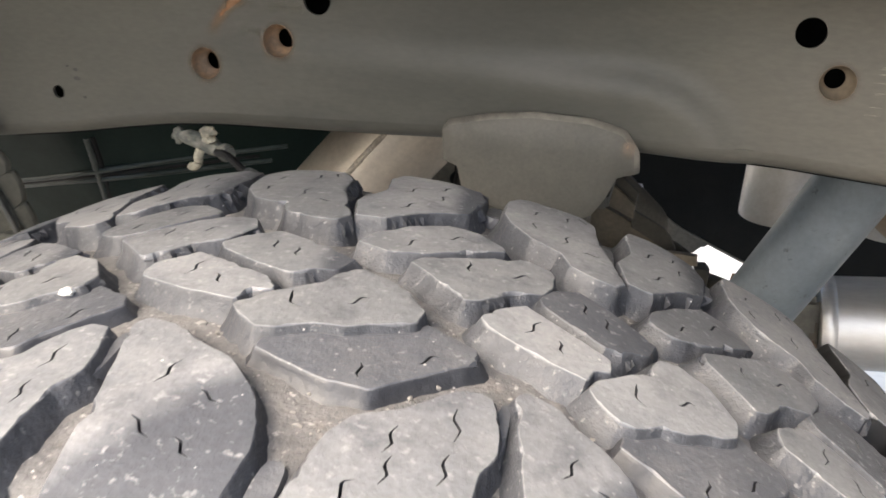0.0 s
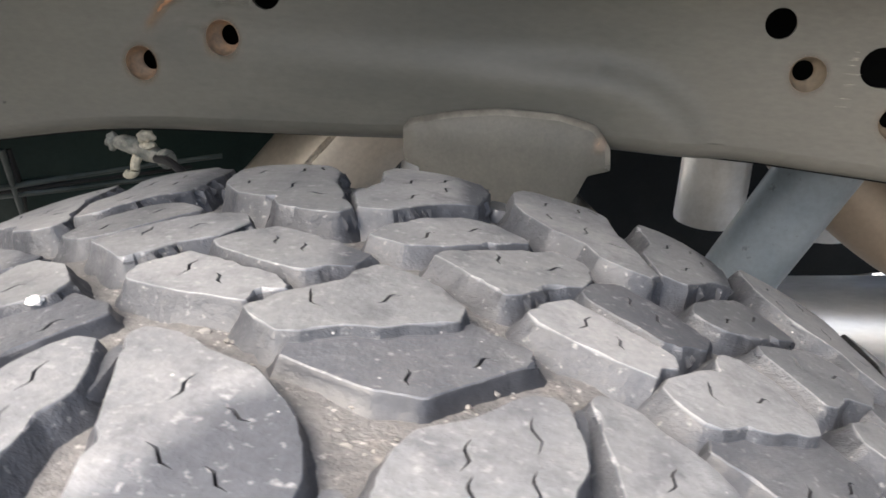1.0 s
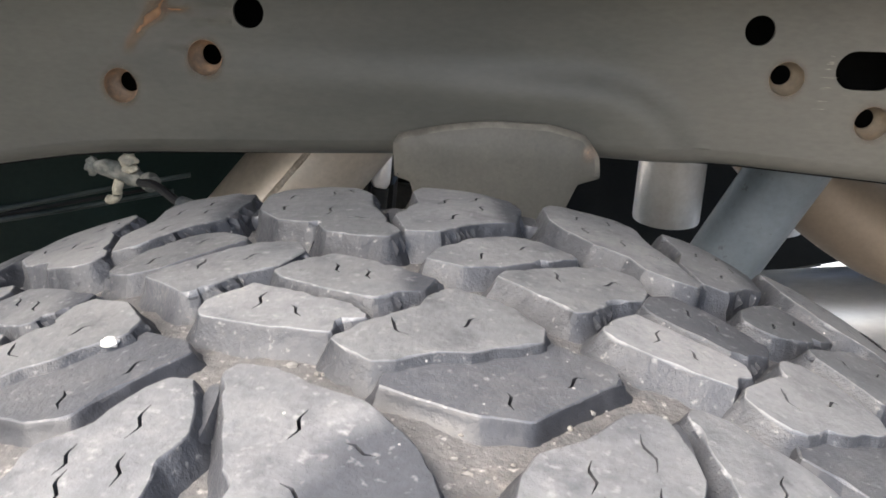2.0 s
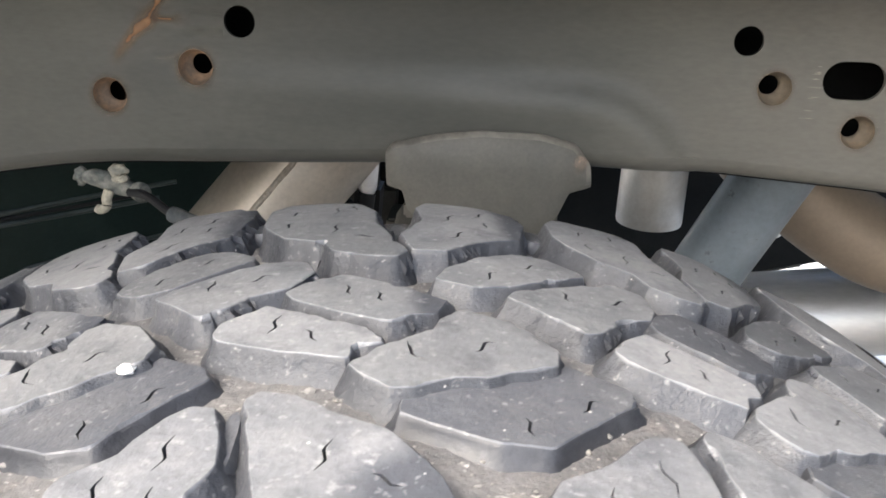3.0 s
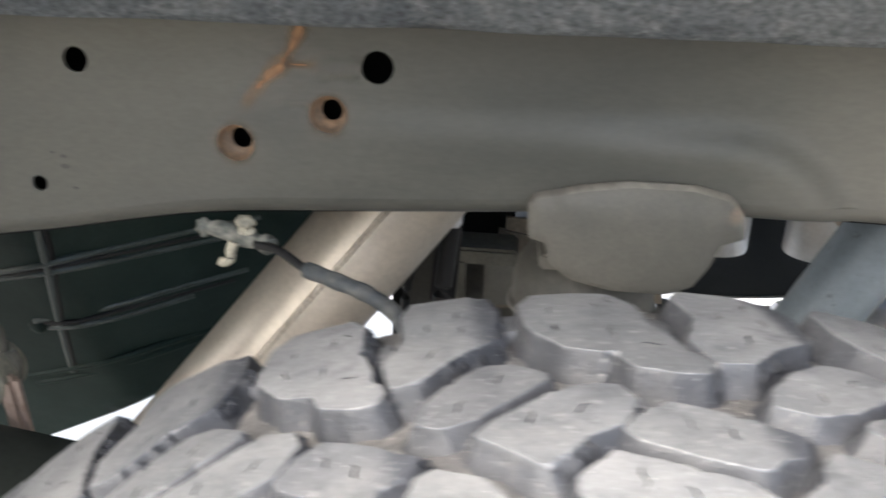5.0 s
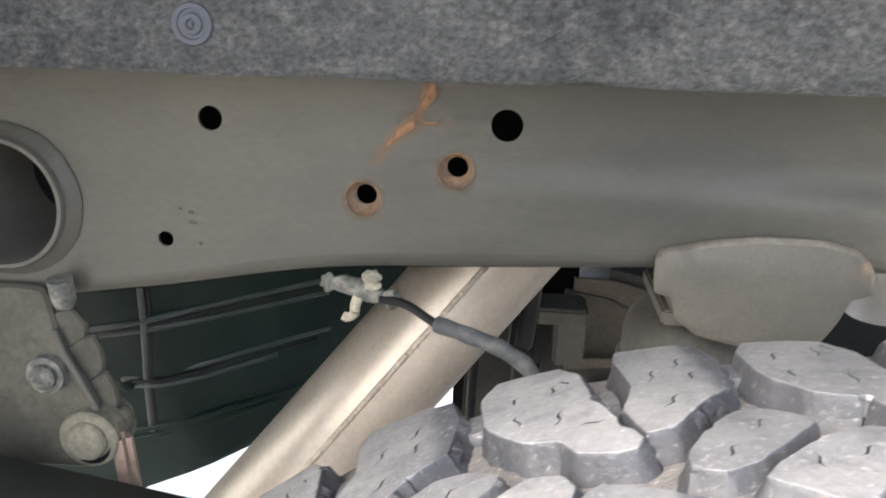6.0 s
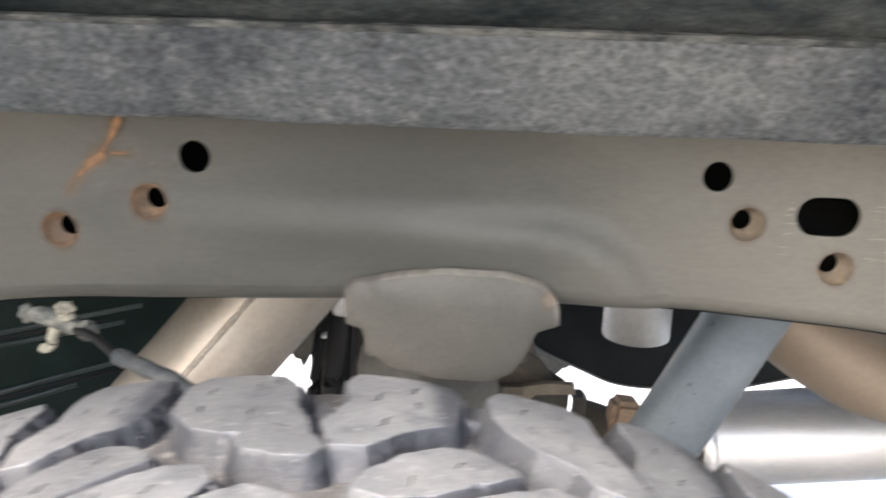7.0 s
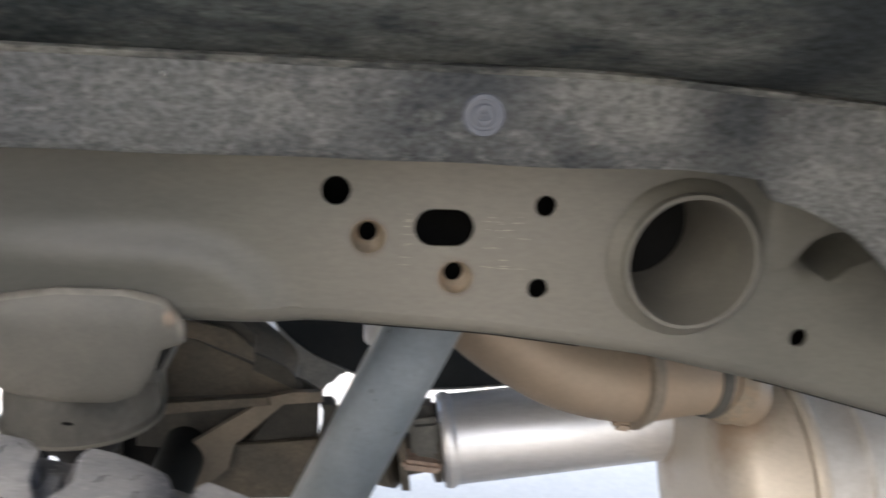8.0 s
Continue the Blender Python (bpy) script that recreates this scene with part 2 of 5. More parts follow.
ZINC = material("pale_zinc_can", (0.58, 0.57, 0.55), 0.45, 0.35, spots=(0.46, 0.44, 0.41), spot_scale=9, grain=0.05, bump=0.1)
BRIGHT_METAL = material("bright_aluminium", (0.86, 0.85, 0.85), 0.42, 0.75, spots=(0.62, 0.62, 0.64), spot_scale=6, grain=0.05, bump=0.1, stretch=(0.3, 1, 1))
AXLE_METAL = material("dusty_axle_casting", (0.088, 0.077, 0.060), 0.65, 0.1, spots=(0.135, 0.110, 0.080), spot_scale=16, grain=0.2, bump=0.6, bump_scale=200, bump_mm=1.0)
CLIP_PLASTIC = material("dirty_white_plastic", (0.50, 0.455, 0.345), 0.6, spots=(0.24, 0.225, 0.185), spot_scale=70, spot_range=(0.42, 0.62), grain=0.25, bump=0.7)
CABLE = material("grey_cable_sleeve", (0.060, 0.068, 0.074), 0.6, spots=(0.12, 0.122, 0.118), spot_scale=80, grain=0.2, bump=0.6)
RIVET = material("grey_rivet_plastic", (0.098, 0.108, 0.134), 0.65, spots=(0.085, 0.092, 0.108), spot_scale=90, grain=0.1)
STONE = material("light_stone", (0.27, 0.262, 0.252), 0.8, spots=(0.19, 0.178, 0.163), spot_scale=90, grain=0.25, bump=0.6)
GROUND = material("pale_concrete", (0.88, 0.83, 0.74), 0.85, spots=(0.82, 0.77, 0.69), spot_scale=1.3, grain=0.04, grain_scale=60, bump=0.1, bump_scale=40, bump_mm=3)
LOW_BOUNCE = material("low_bounce_grey", (0.17, 0.167, 0.16), 0.85, spots=(0.21, 0.205, 0.195), spot_scale=3, spots2=(0.11, 0.108, 0.104), spot2_scale=70, grain=0.3, grain_scale=220, bump=0.8, bump_scale=160, bump_mm=4)
WHITE_STONE = material("white_stone", (0.80, 0.79, 0.77), 0.7, grain=0.1)
PALE_ARM = material("dusty_brown_arm", (0.155, 0.130, 0.100), 0.65, spots=(0.205, 0.170, 0.128), spot_scale=14, grain=0.12, bump=0.4)
PINK_RUST = material("pale_pink_rust", (0.36, 0.27, 0.215), 0.7, spots=(0.24, 0.165, 0.12), spot_scale=60, spot_range=(0.5, 0.7), grain=0.12)
GREY_STEEL = material("dusty_grey_steel", (0.12, 0.118, 0.106), 0.6, 0.1, spots=(0.18, 0.172, 0.152), spot_scale=20, grain=0.15, bump=0.3)
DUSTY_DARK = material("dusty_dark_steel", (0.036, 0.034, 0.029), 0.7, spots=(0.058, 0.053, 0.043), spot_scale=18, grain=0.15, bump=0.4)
OLIVE_STEEL = material("oily_olive_steel", (0.080, 0.076, 0.060), 0.6, spots=(0.125, 0.117, 0.093), spot_scale=22, grain=0.15, bump=0.4)
BODY = material("dark_underbody", (0.010, 0.0115, 0.012), 0.7, shine=0.2, spots=(0.018, 0.019, 0.018), spot_scale=4, grain=0.1)


# ---- mesh helpers ----
def part(name, bm, mat, parent=None, label="", smooth=35, flank=None):
    """One mesh object out of a bmesh that is written in the space of the thing above it."""
    me = bpy.data.meshes.new(name)
    bmesh.ops.recalc_face_normals(bm, faces=bm.faces)
    bm.to_mesh(me)
    bm.free()
    me.materials.append(mat)
    if flank:
        me.materials.append(flank)
    if smooth:
        me.shade_smooth()
        me.set_sharp_from_angle(angle=radians(smooth))
    ob = new(name, me)
    if parent is not None:
        ob.parent = parent
        if parent.get("at"):
            ob.matrix_parent_inverse = Matrix.Translation(parent["at"]).inverted()
    if label:
        tagged(ob, label)
    return ob


def thing(name, at, label, category, group="", kind=""):
    """An Empty at the base of a thing; its parts are written in world metres."""
    ob = new(name)
    ob.empty_display_size = 0.05
    ob.location = at
    ob["at"] = at
    return tagged(ob, label, category, group, kind)


def step(a, b, x):
    t = min(1, max(0, (x - a) / (b - a)))
    return t * t * (3 - 2 * t)


def inside(p, poly):
    x, y = p
    hit = False
    for (x0, y0), (x1, y1) in zip(poly, poly[1:] + poly[:1]):
        if (y0 > y) != (y1 > y) and x < (x1 - x0) * (y - y0) / (y1 - y0) + x0:
            hit = not hit
    return hit


def area2(poly):
    return sum(a[0] * b[1] - b[0] * a[1] for a, b in zip(poly, poly[1:] + poly[:1]))


def offset(poly, d):
    """The outline moved outwards by d (inwards where negative); counter-clockwise outlines."""
    out = []
    for a, b, c in zip(poly[-1:] + poly[:-1], poly, poly[1:] + poly[:1]):
        u = (Vector(b) - Vector(a)).normalized()
        w = (Vector(c) - Vector(b)).normalized()
        n0, n1 = Vector((u.y, -u.x)), Vector((w.y, -w.x))
        m = (n0 + n1)
        m = m / max(0.35, m.length_squared / 2)
        out.append((b[0] + m.x * d, b[1] + m.y * d))
    return out


def rounded(poly, cut=0.2, longest=0.0):
    """Corners cut twice, then long edges split."""
    for c in (cut, 0.25):
        new_ = []
        for a, b in zip(poly, poly[1:] + poly[:1]):
            new_ += [(a[0] + (b[0] - a[0]) * c, a[1] + (b[1] - a[1]) * c), (b[0] + (a[0] - b[0]) * c, b[1] + (a[1] - b[1]) * c)]
        poly = new_
    if longest:
        new_ = []
        for a, b in zip(poly, poly[1:] + poly[:1]):
            k = max(1, math.ceil(math.dist(a, b) / longest))
            new_ += [(a[0] + (b[0] - a[0]) * i / k, a[1] + (b[1] - a[1]) * i / k) for i in range(k)]
        poly = new_
    return poly


def circle(x, z, r, k=28, rz=None):
    return [(x + r * math.cos(2 * math.pi * i / k), z + (rz or r) * math.sin(2 * math.pi * i / k)) for i in range(k)]


def slot(x, z, half, r, k=12):
    right = [(x + half + r * math.cos(a), z + r * math.sin(a)) for a in [math.pi * (i / k - 0.5) for i in range(k + 1)]]
    return right + [(2 * x - px, 2 * z - pz) for px, pz in right]


def sheet(outline, holes=(), grid=0.0):
    """Triangles that fill an outline but for its holes: points, triangles, index loops of outline and holes."""
    from mathutils.geometry import delaunay_2d_cdt
    pts, edges, loops = [], [], []
    for poly in (outline, *holes):
        k = len(pts)
        pts += poly
        loops.append(list(range(k, k + len(poly))))
        edges += [(k + i, k + (i + 1) % len(poly)) for i in range(len(poly))]
    if grid:
        xs, ys = [p[0] for p in outline], [p[1] for p in outline]
        gx = min(xs) + grid / 2
        row = 0
        while gx < max(xs):
            gy = min(ys) + grid / 2 + (grid / 2 if row % 2 else 0)
            while gy < max(ys):
                if inside((gx, gy), outline) and not any(inside((gx, gy), h) for h in holes) and \
                        min(math.hypot(gx - p[0], gy - p[1]) for p in pts[:sum(len(q) for q in loops)]) > grid * 0.4:
                    pts.append((gx, gy))
                gy += grid
            gx += grid * 0.87
            row += 1
    res = delaunay_2d_cdt([Vector(p) for p in pts], edges, [], 0, 1e-7)
    verts, tris, origin = [tuple(v) for v in res[0]], res[2], res[3]
    back = {}
    for new_i, olds in enumerate(origin):
        for o in olds:
            back[o] = new_i
    keep = []
    for tri in tris:
        c = (sum(verts[i][0] for i in tri) / len(tri), sum(verts[i][1] for i in tri) / len(tri))
        if inside(c, outline) and not any(inside(c, h) for h in holes):
            keep.append(tri)
    return verts, keep, [[back[i] for i in loop] for loop in loops]


def plate(outline, holes, front, back, grid=0.0, bevel=0.0):
    """A plate between two surfaces: front and back turn (x, z) into a place."""
    if area2(outline) < 0:
        outline = outline[::-1]
    bm = bmesh.new()
    inner = offset(outline, -bevel) if bevel else outline
    verts, tris, loops = sheet(inner, holes, grid)
    f = [bm.verts.new(front(x, z)) for x, z in verts]
    b = [bm.verts.new(back(x, z)) for x, z in verts]
    for t in tris:
        bm.faces.new([f[i] for i in t])
        bm.faces.new([b[i] for i in reversed(t)])
    for n_, loop in enumerate(loops):
        if n_ == 0 and bevel:
            rim_f = [bm.verts.new(Vector(front(x, z)).lerp(Vector(back(x, z)), 0.3)) for x, z in outline]
            rim_b = [bm.verts.new(Vector(front(x, z)).lerp(Vector(back(x, z)), 0.7)) for x, z in outline]
            rings = [[f[i] for i in loop], rim_f, rim_b, [b[i] for i in loop]]
        else:
            rings = [[f[i] for i in loop], [b[i] for i in loop]]
        for r0, r1 in zip(rings, rings[1:]):
            k = len(r0)
            for i in range(k):
                bm.faces.new((r0[i], r0[(i + 1) % k], r1[(i + 1) % k], r1[i]))
    return bm


def lathe(a, b, profile, k=48, closed=False, bm=None):
    """Rings round the axis from a to b; profile: (metres along, radius)."""
    bm = bm or bmesh.new()
    a, b = Vector(a), Vector(b)
    ax = (b - a).normalized()
    q = ax.to_track_quat("Z", "Y").to_matrix()
    rings = []
    for d, r in profile:
        rings.append([bm.verts.new(a + ax * d + q @ Vector((r * math.cos(2 * math.pi * i / k), r * math.sin(2 * math.pi * i / k), 0))) for i in range(k)])
    pairs = list(zip(rings, rings[1:])) + ([(rings[-1], rings[0])] if closed else [])
    for r0, r1 in pairs:
        for i in range(k):
            bm.faces.new((r0[i], r0[(i + 1) % k], r1[(i + 1) % k], r1[i]))
    if not closed:
        bm.faces.new(rings[0][::-1])
        bm.faces.new(rings[-1])
    return bm


def sweep(path, radius, k=16, steps=8, bm=None, cap=True):
    """A round tube along a smooth curve through the points; radius: a number, or a function of 0..1."""
    bm = bm or bmesh.new()
    P = [Vector(p) for p in path]
    P = [2 * P[0] - P[1]] + P + [2 * P[-1] - P[-2]]
    line = []
    for i in range(1, len(P) - 2):
        for s in range(steps):
            t = s / steps
            p0, p1, p2, p3 = P[i - 1:i + 3]
            line.append(0.5 * ((2 * p1) + (p2 - p0) * t + (2 * p0 - 5 * p1 + 4 * p2 - p3) * t * t + (3 * p1 - p0 - 3 * p2 + p3) * t ** 3))
    line.append(P[-2])
    rings = []
    up = Vector((0, 0, 1))
    for i, p in enumerate(line):
        d = (line[min(i + 1, len(line) - 1)] - line[max(i - 1, 0)]).normalized()
        side = d.cross(up)
        if side.length < 0.1:
            side = d.cross(Vector((1, 0, 0)))
        side.normalize()
        top = side.cross(d)
        r = radius(i / (len(line) - 1)) if callable(radius) else radius
        rings.append([bm.verts.new(p + r * (side * math.cos(2 * math.pi * j / k) + top * math.sin(2 * math.pi * j / k))) for j in range(k)])
    for r0, r1 in zip(rings, rings[1:]):
        for j in range(k):
            bm.faces.new((r0[j], r0[(j + 1) % k], r1[(j + 1) % k], r1[j]))
    if cap:
        bm.faces.new(rings[0][::-1])
        bm.faces.new(rings[-1])
    return bm


def block(center, size, turn=(0, 0, 0), bevel=0.003, bm=None, taper=1.0):
    """A bevelled box; taper: how wide its top is."""
    own = bmesh.new()
    bmesh.ops.create_cube(own, size=1.0)
    for v in own.verts:
        if v.co.z > 0:
            v.co.x *= taper
            v.co.y *= taper
    bmesh.ops.transform(own, matrix=pose(*center, *turn) @ Matrix.Diagonal((*size, 1)), verts=own.verts)
    bmesh.ops.bevel(own, geom=own.edges[:], offset=bevel, segments=2, affect="EDGES", clamp_overlap=True)
    if bm is None:
        return own
    me = bpy.data.meshes.new("joined")
    own.to_mesh(me)
    own.free()
    bm.from_mesh(me)
    bpy.data.meshes.remove(me)
    return bm


def lump(center, size, seed, rough=0.3, detail=2, bm=None):
    """An uneven lump, such as a stone or a clod."""
    bm = bm or bmesh.new()
    made = bmesh.ops.create_icosphere(bm, subdivisions=detail, radius=1.0)["verts"]
    for v in made:
        f = 1 + rough * noise.noise(v.co * 1.7 + Vector((seed * 3.1, seed, 0)))
        v.co = Vector((v.co.x * size[0], v.co.y * size[1], v.co.z * size[2])) * f + Vector(center)
    return bm


# ---- ground and the unseen panels that block the sky ----
def ground():
    bm = bmesh.new()
    edges = [-400, -60, -12, -4, -1.5, 0, 1.5, 4, 12, 60, 400]
    grid = [[bm.verts.new((x, y, -0.007)) for x in edges] for y in edges]
    for j in range(len(edges) - 1):
        for i in range(len(edges) - 1):
            bm.faces.new((grid[j][i], grid[j][i + 1], grid[j + 1][i + 1], grid[j + 1][i]))
    tagged(part("ground", bm, GROUND), "pale sunlit concrete ground beyond the vehicle", "ground", kind="structure")
    # unseen darker sheet, added to cut the light bounced up by the ground
    bm = bmesh.new()
    rows = [[bm.verts.new((x, y, -0.003)) for x in (-9, -3, 0, 3, 9)] for y in (-7, -3, -1, 0, 1.0)]
    for a, b in zip(rows, rows[1:]):
        for i in range(4):
            bm.faces.new((a[i], a[i + 1], b[i + 1], b[i]))
    tagged(part("driveway", bm, LOW_BOUNCE), "unseen grey sheet added under the near wheel to cut bounced light", "driveway", kind="structure")


def overhead_screen():
    # unseen slab added overhead to keep the sky off the underbody
    bm = block((0.0, 0.81, 0.965), (3.0, 1.06, 0.03), bevel=0.004)
    for i in range(7):
        block((-1.2 + 0.4 * i, 0.81, 0.94), (0.05, 1.04, 0.03), bevel=0.006, bm=bm)
    tagged(part("ceiling", bm, BODY), "unseen dark slab added overhead to block the sky", "ceiling", kind="structure")


def sky_screen():
    """Unseen outer panel and roof, added to block the sky over the wheel opening."""
    top, arch = 1.30, 0.82
    outline = [(-1.5, 0.62), (-arch, 0.62)] + [(arch * math.cos(a), 0.397 + arch * math.sin(a)) for a in [math.pi - 0.31 - (math.pi - 0.62) * i / 24 for i in range(25)]]
    outline += [(arch, 0.62), (1.5, 0.62), (1.5, top), (-1.5, top)]
    bm = plate(outline, [], lambda x, z: (x, -0.20, z), lambda x, z: (x, -0.185, z))
    block((0, 0.55, top + 0.01), (3.0, 1.52, 0.02), bm=bm)
    tagged(part("wall_outer", bm, BODY), "unseen dark panel and roof added to block the sky over the wheel opening", "panel", kind="structure")


# ---- tyre ----
RADIUS, MID = 0.403, 0.009
PITCHES = [118, 99, 119, 119, 100, 119, 119, 119, 119, 119, 119, 119, 119, 100, 119, 119, 119, 119, 119, 119, 119, 100]
SCALE = 2 * math.pi * RADIUS * 1000 / sum(PITCHES)
STARTS = [sum(PITCHES[:i]) * SCALE for i in range(23)]
SHIFT = 40.0                              # the first pitch starts this far behind the top


def arc_at(s):
    """Millimetres round the tyre at s pitches; 0 at the first pitch's start."""
    turns, rest = divmod(s, 22)
    i = int(rest)
    return (turns * STARTS[22] + STARTS[i] + (rest - i) * PITCHES[i] * SCALE) - SHIFT


def crown(v):
    """How far the tread's surface lies off the plain cylinder, at v metres across."""
    w = abs(v - MID)
    return 0.001 - 0.5 * w * w - (1.5 if v > MID else 3.0) * max(0.0, w - 0.095) ** 2


def groove(v):
    """Depth of the grooves in mm, at v mm across: deeper towards the inner shoulder."""
    return 8.0 + 3.4 * step(18.0, 58.0, v)


def on_tread(u, v, h=0.0):
    """u metres round, v across, h above the tread, in the tyre's own space (axle at 0)."""
    a = u / RADIUS
    r = RADIUS + crown(v) + h
    return Vector((r * math.sin(a), v, r * math.cos(a)))


# outlines of one pitch's blocks, in mm round (of a 118 mm pitch) and across
LUG_A = [(38, -112), (82, -112), (83, -77), (87, -68), (86, -60), (82, -46), (75, -45), (69, -49), (58, -61), (46, -68), (42, -76), (39, -92)]
LUG_B = [(-17, -112), (25, -112), (26, -87), (23, -74), (17, -64), (7, -55), (-8, -48), (-14, -42), (-27, -39), (-30, -43), (-29, -50), (-25, -64), (-20, -84)]
INNER_P = [(-6, -27), (-1, -33), (6, -38), (13, -37), (22, -32), (32, -30), (38, -26), (46, -24), (52, -20), (53, -12), (43, 1), (27, 8), (20, 5), (17, -6), (7, -13), (-3, -21)]
INNER_STEP = [(8, -44), (21, -49), (34, -54), (47, -54), (56, -45), (75, -28), (72, -22), (55, -14), (38, -17), (32, -27), (25, -25), (10, -34)]
INNER_Q = [(-48, -8), (-46, -12), (-26, -20), (-6, -24), (-4, -17), (3, -15), (2, -8), (-13, -1), (-34, 9), (-47, -2)]
MID_S = [(-30, 18), (-27, 13), (-11, 4), (3, -2), (8, -1), (10, 3), (18, 6), (22, 16), (5, 25), (-13, 33), (-24, 27)]
MID_R = [(40, 20), (63, 1), (68, 3), (78, 15), (90, 20), (96, 33), (92, 42), (80, 45), (72, 42), (57, 33), (43, 25)]
MID_T = [(17, 32), (30, 27), (43, 31), (57, 40), (71, 50), (70, 54), (58, 62), (46, 64), (32, 54), (21, 42)]
LUG_C = [(8, 54), (3, 66), (-5, 89), (-8, 112), (-16, 121), (-47, 124), (-54, 112), (-53, 91), (-49, 81), (-39, 69), (-24, 63), (-19, 53), (-6, 48), (4, 48)]
LUG_D = [(9, 56), (21, 56), (36, 71), (51, 82), (55, 106), (51, 122), (12, 126), (9, 114), (12, 94), (4, 75)]
KINDS = [  # outline, height above the tread in mm, slits as (along, across, turn, which bend), worn or not, how far the foot flares in mm
    (LUG_A, 0.0, [(57, -74, 12, 0), (72, -62, 20, 0), (73, -79, 15, 0), (60, -84, 10, 0), (52, -94, 10, 1), (66, -97, 15, 0)], RUBBER, 4.0),
    (LUG_B, 0.0, [(-8, -65, 8, 0), (7, -70, 40, 3), (-4, -86, 25, 3), (9, -90, 30, 3)], RUBBER, 4.5),
    (INNER_P, 0.0, [(11, -20, -12, 2), (31, -14, -30, 1)], RUBBER, 5.0),
    (INNER_STEP, -3.0, [(41, -46, -15, 3), (58, -34, -25, 1)], RUBBER_STEP, 3.6),
    (INNER_Q, 0.0, [(-29, -4, 2, 0), (-18, -11, 0, 3)], RUBBER, 5.0),
    (MID_S, -0.6, [(-10, 20, -4, 3), (0, 14, -6, 3)], RUBBER, 5.0),
    (MID_R, 0.0, [(61, 26, -15, 3), (78, 29, -35, 1)], RUBBER, 5.0),
    (MID_T, -0.9, [(35, 38, -15, 1), (51, 52, -25, 1)], RUBBER, 5.0),
    (LUG_C, 0.0, [(-40, 104, -10, 1), (-23, 106, 10, 0), (-40, 86, 15, 1), (-22, 80, 10, 0), (-9, 71, 70, 3), (-16, 112, 30, 1)], RUBBER, 5.0),
    (LUG_D, 0.0, [(22, 99, -10, 0), (25, 76, -15, 0), (37, 93, 0, 1), (36, 108, -10, 0)], RUBBER, 5.0),
]


# where a block's face falls away darker: a line of points (the right-hand side is darker), its softness and its depth
# in mm
SLOPED = {"b": ([(-19, -114), (-17, -100), (-8, -91), (-3, -76), (2, -66), (11, -60), (20, -54)], 9.0, 1.5), "s": ([(15, -8), (12, 10), (8, 30)], 5.0, 0.6),
          "d": ([(46, 70), (43, 128)], 6.0, 1.2)}


def slit(x, y, turn, size=1.0, bend=0):
    """A short zigzag cut: one open stroke with nearly closed tails."""
    line = ([(2.6, 6.4), (0.6, 3.2), (0.2, 1.6), (0.9, -2.2), (0.2, -3.4), (-2.2, -6.4)], [(3.4, 4.6), (0.5, 3.2), (0.0, 2.0), (0.6, -2.2), (0.4, -3.2), (-0.6, -4.4)],
            [(-1.4, 5.4), (-0.8, 3.0), (-0.2, 1.8), (0.8, -2.0), (1.8, -3.2), (6.4, -4.8)], [(-2.0, 4.8), (-0.9, 3.4), (-0.1, 2.4), (-0.1, -1.8), (0.8, -2.8), (2.0, -4.4)])[bend]
    c, s = math.cos(radians(turn)), math.sin(radians(turn))
    line = [((px * c - py * s) * size, (px * s + py * c) * size) for px, py in line]
    wide = [0.06, 0.26, 0.46, 0.42, 0.24, 0.06]
    left, right = [], []
    for i, (px, py) in enumerate(line):
        a, b = line[max(0, i - 1)], line[min(5, i + 1)]
        d = Vector((b[0] - a[0], b[1] - a[1])).normalized()
        left.append((x + px - d.y * wide[i], y + py + d.x * wide[i]))
        right.append((x + px + d.y * wide[i], y + py - d.x * wide[i]))
    return left + right[::-1]


def blunt(poly, cut, longest):
    """Corners cut back by a fixed length, then long edges split."""
    out = []
    for a, b, c in zip(poly[-1:] + poly[:-1], poly, poly[1:] + poly[:1]):
        for q in (a, c):
            k = min(cut, 0.3 * math.dist(q, b)) / math.dist(q, b)
            out.append((b[0] + (q[0] - b[0]) * k, b[1] + (q[1] - b[1]) * k))
    new_ = []
    for a, b in zip(out, out[1:] + out[:1]):
        k = max(1, math.ceil(math.dist(a, b) / longest))
        new_ += [(a[0] + (b[0] - a[0]) * i / k, a[1] + (b[1] - a[1]) * i / k) for i in range(k)]
    return new_


def inset(poly, depths):
    """Each point moved inwards by its own depth; counter-clockwise outlines."""
    out = []
    k = len(poly)
    for i, b in enumerate(poly):
        a, c = poly[i - 1], poly[(i + 1) % k]
        d = Vector((c[0] - a[0], c[1] - a[1])).normalized()
        out.append((b[0] - d.y * depths[i], b[1] + d.x * depths[i]))
    return out


def wobble(p, scale, seed):
    return noise.noise(Vector((p[0] * scale, p[1] * scale, seed)))


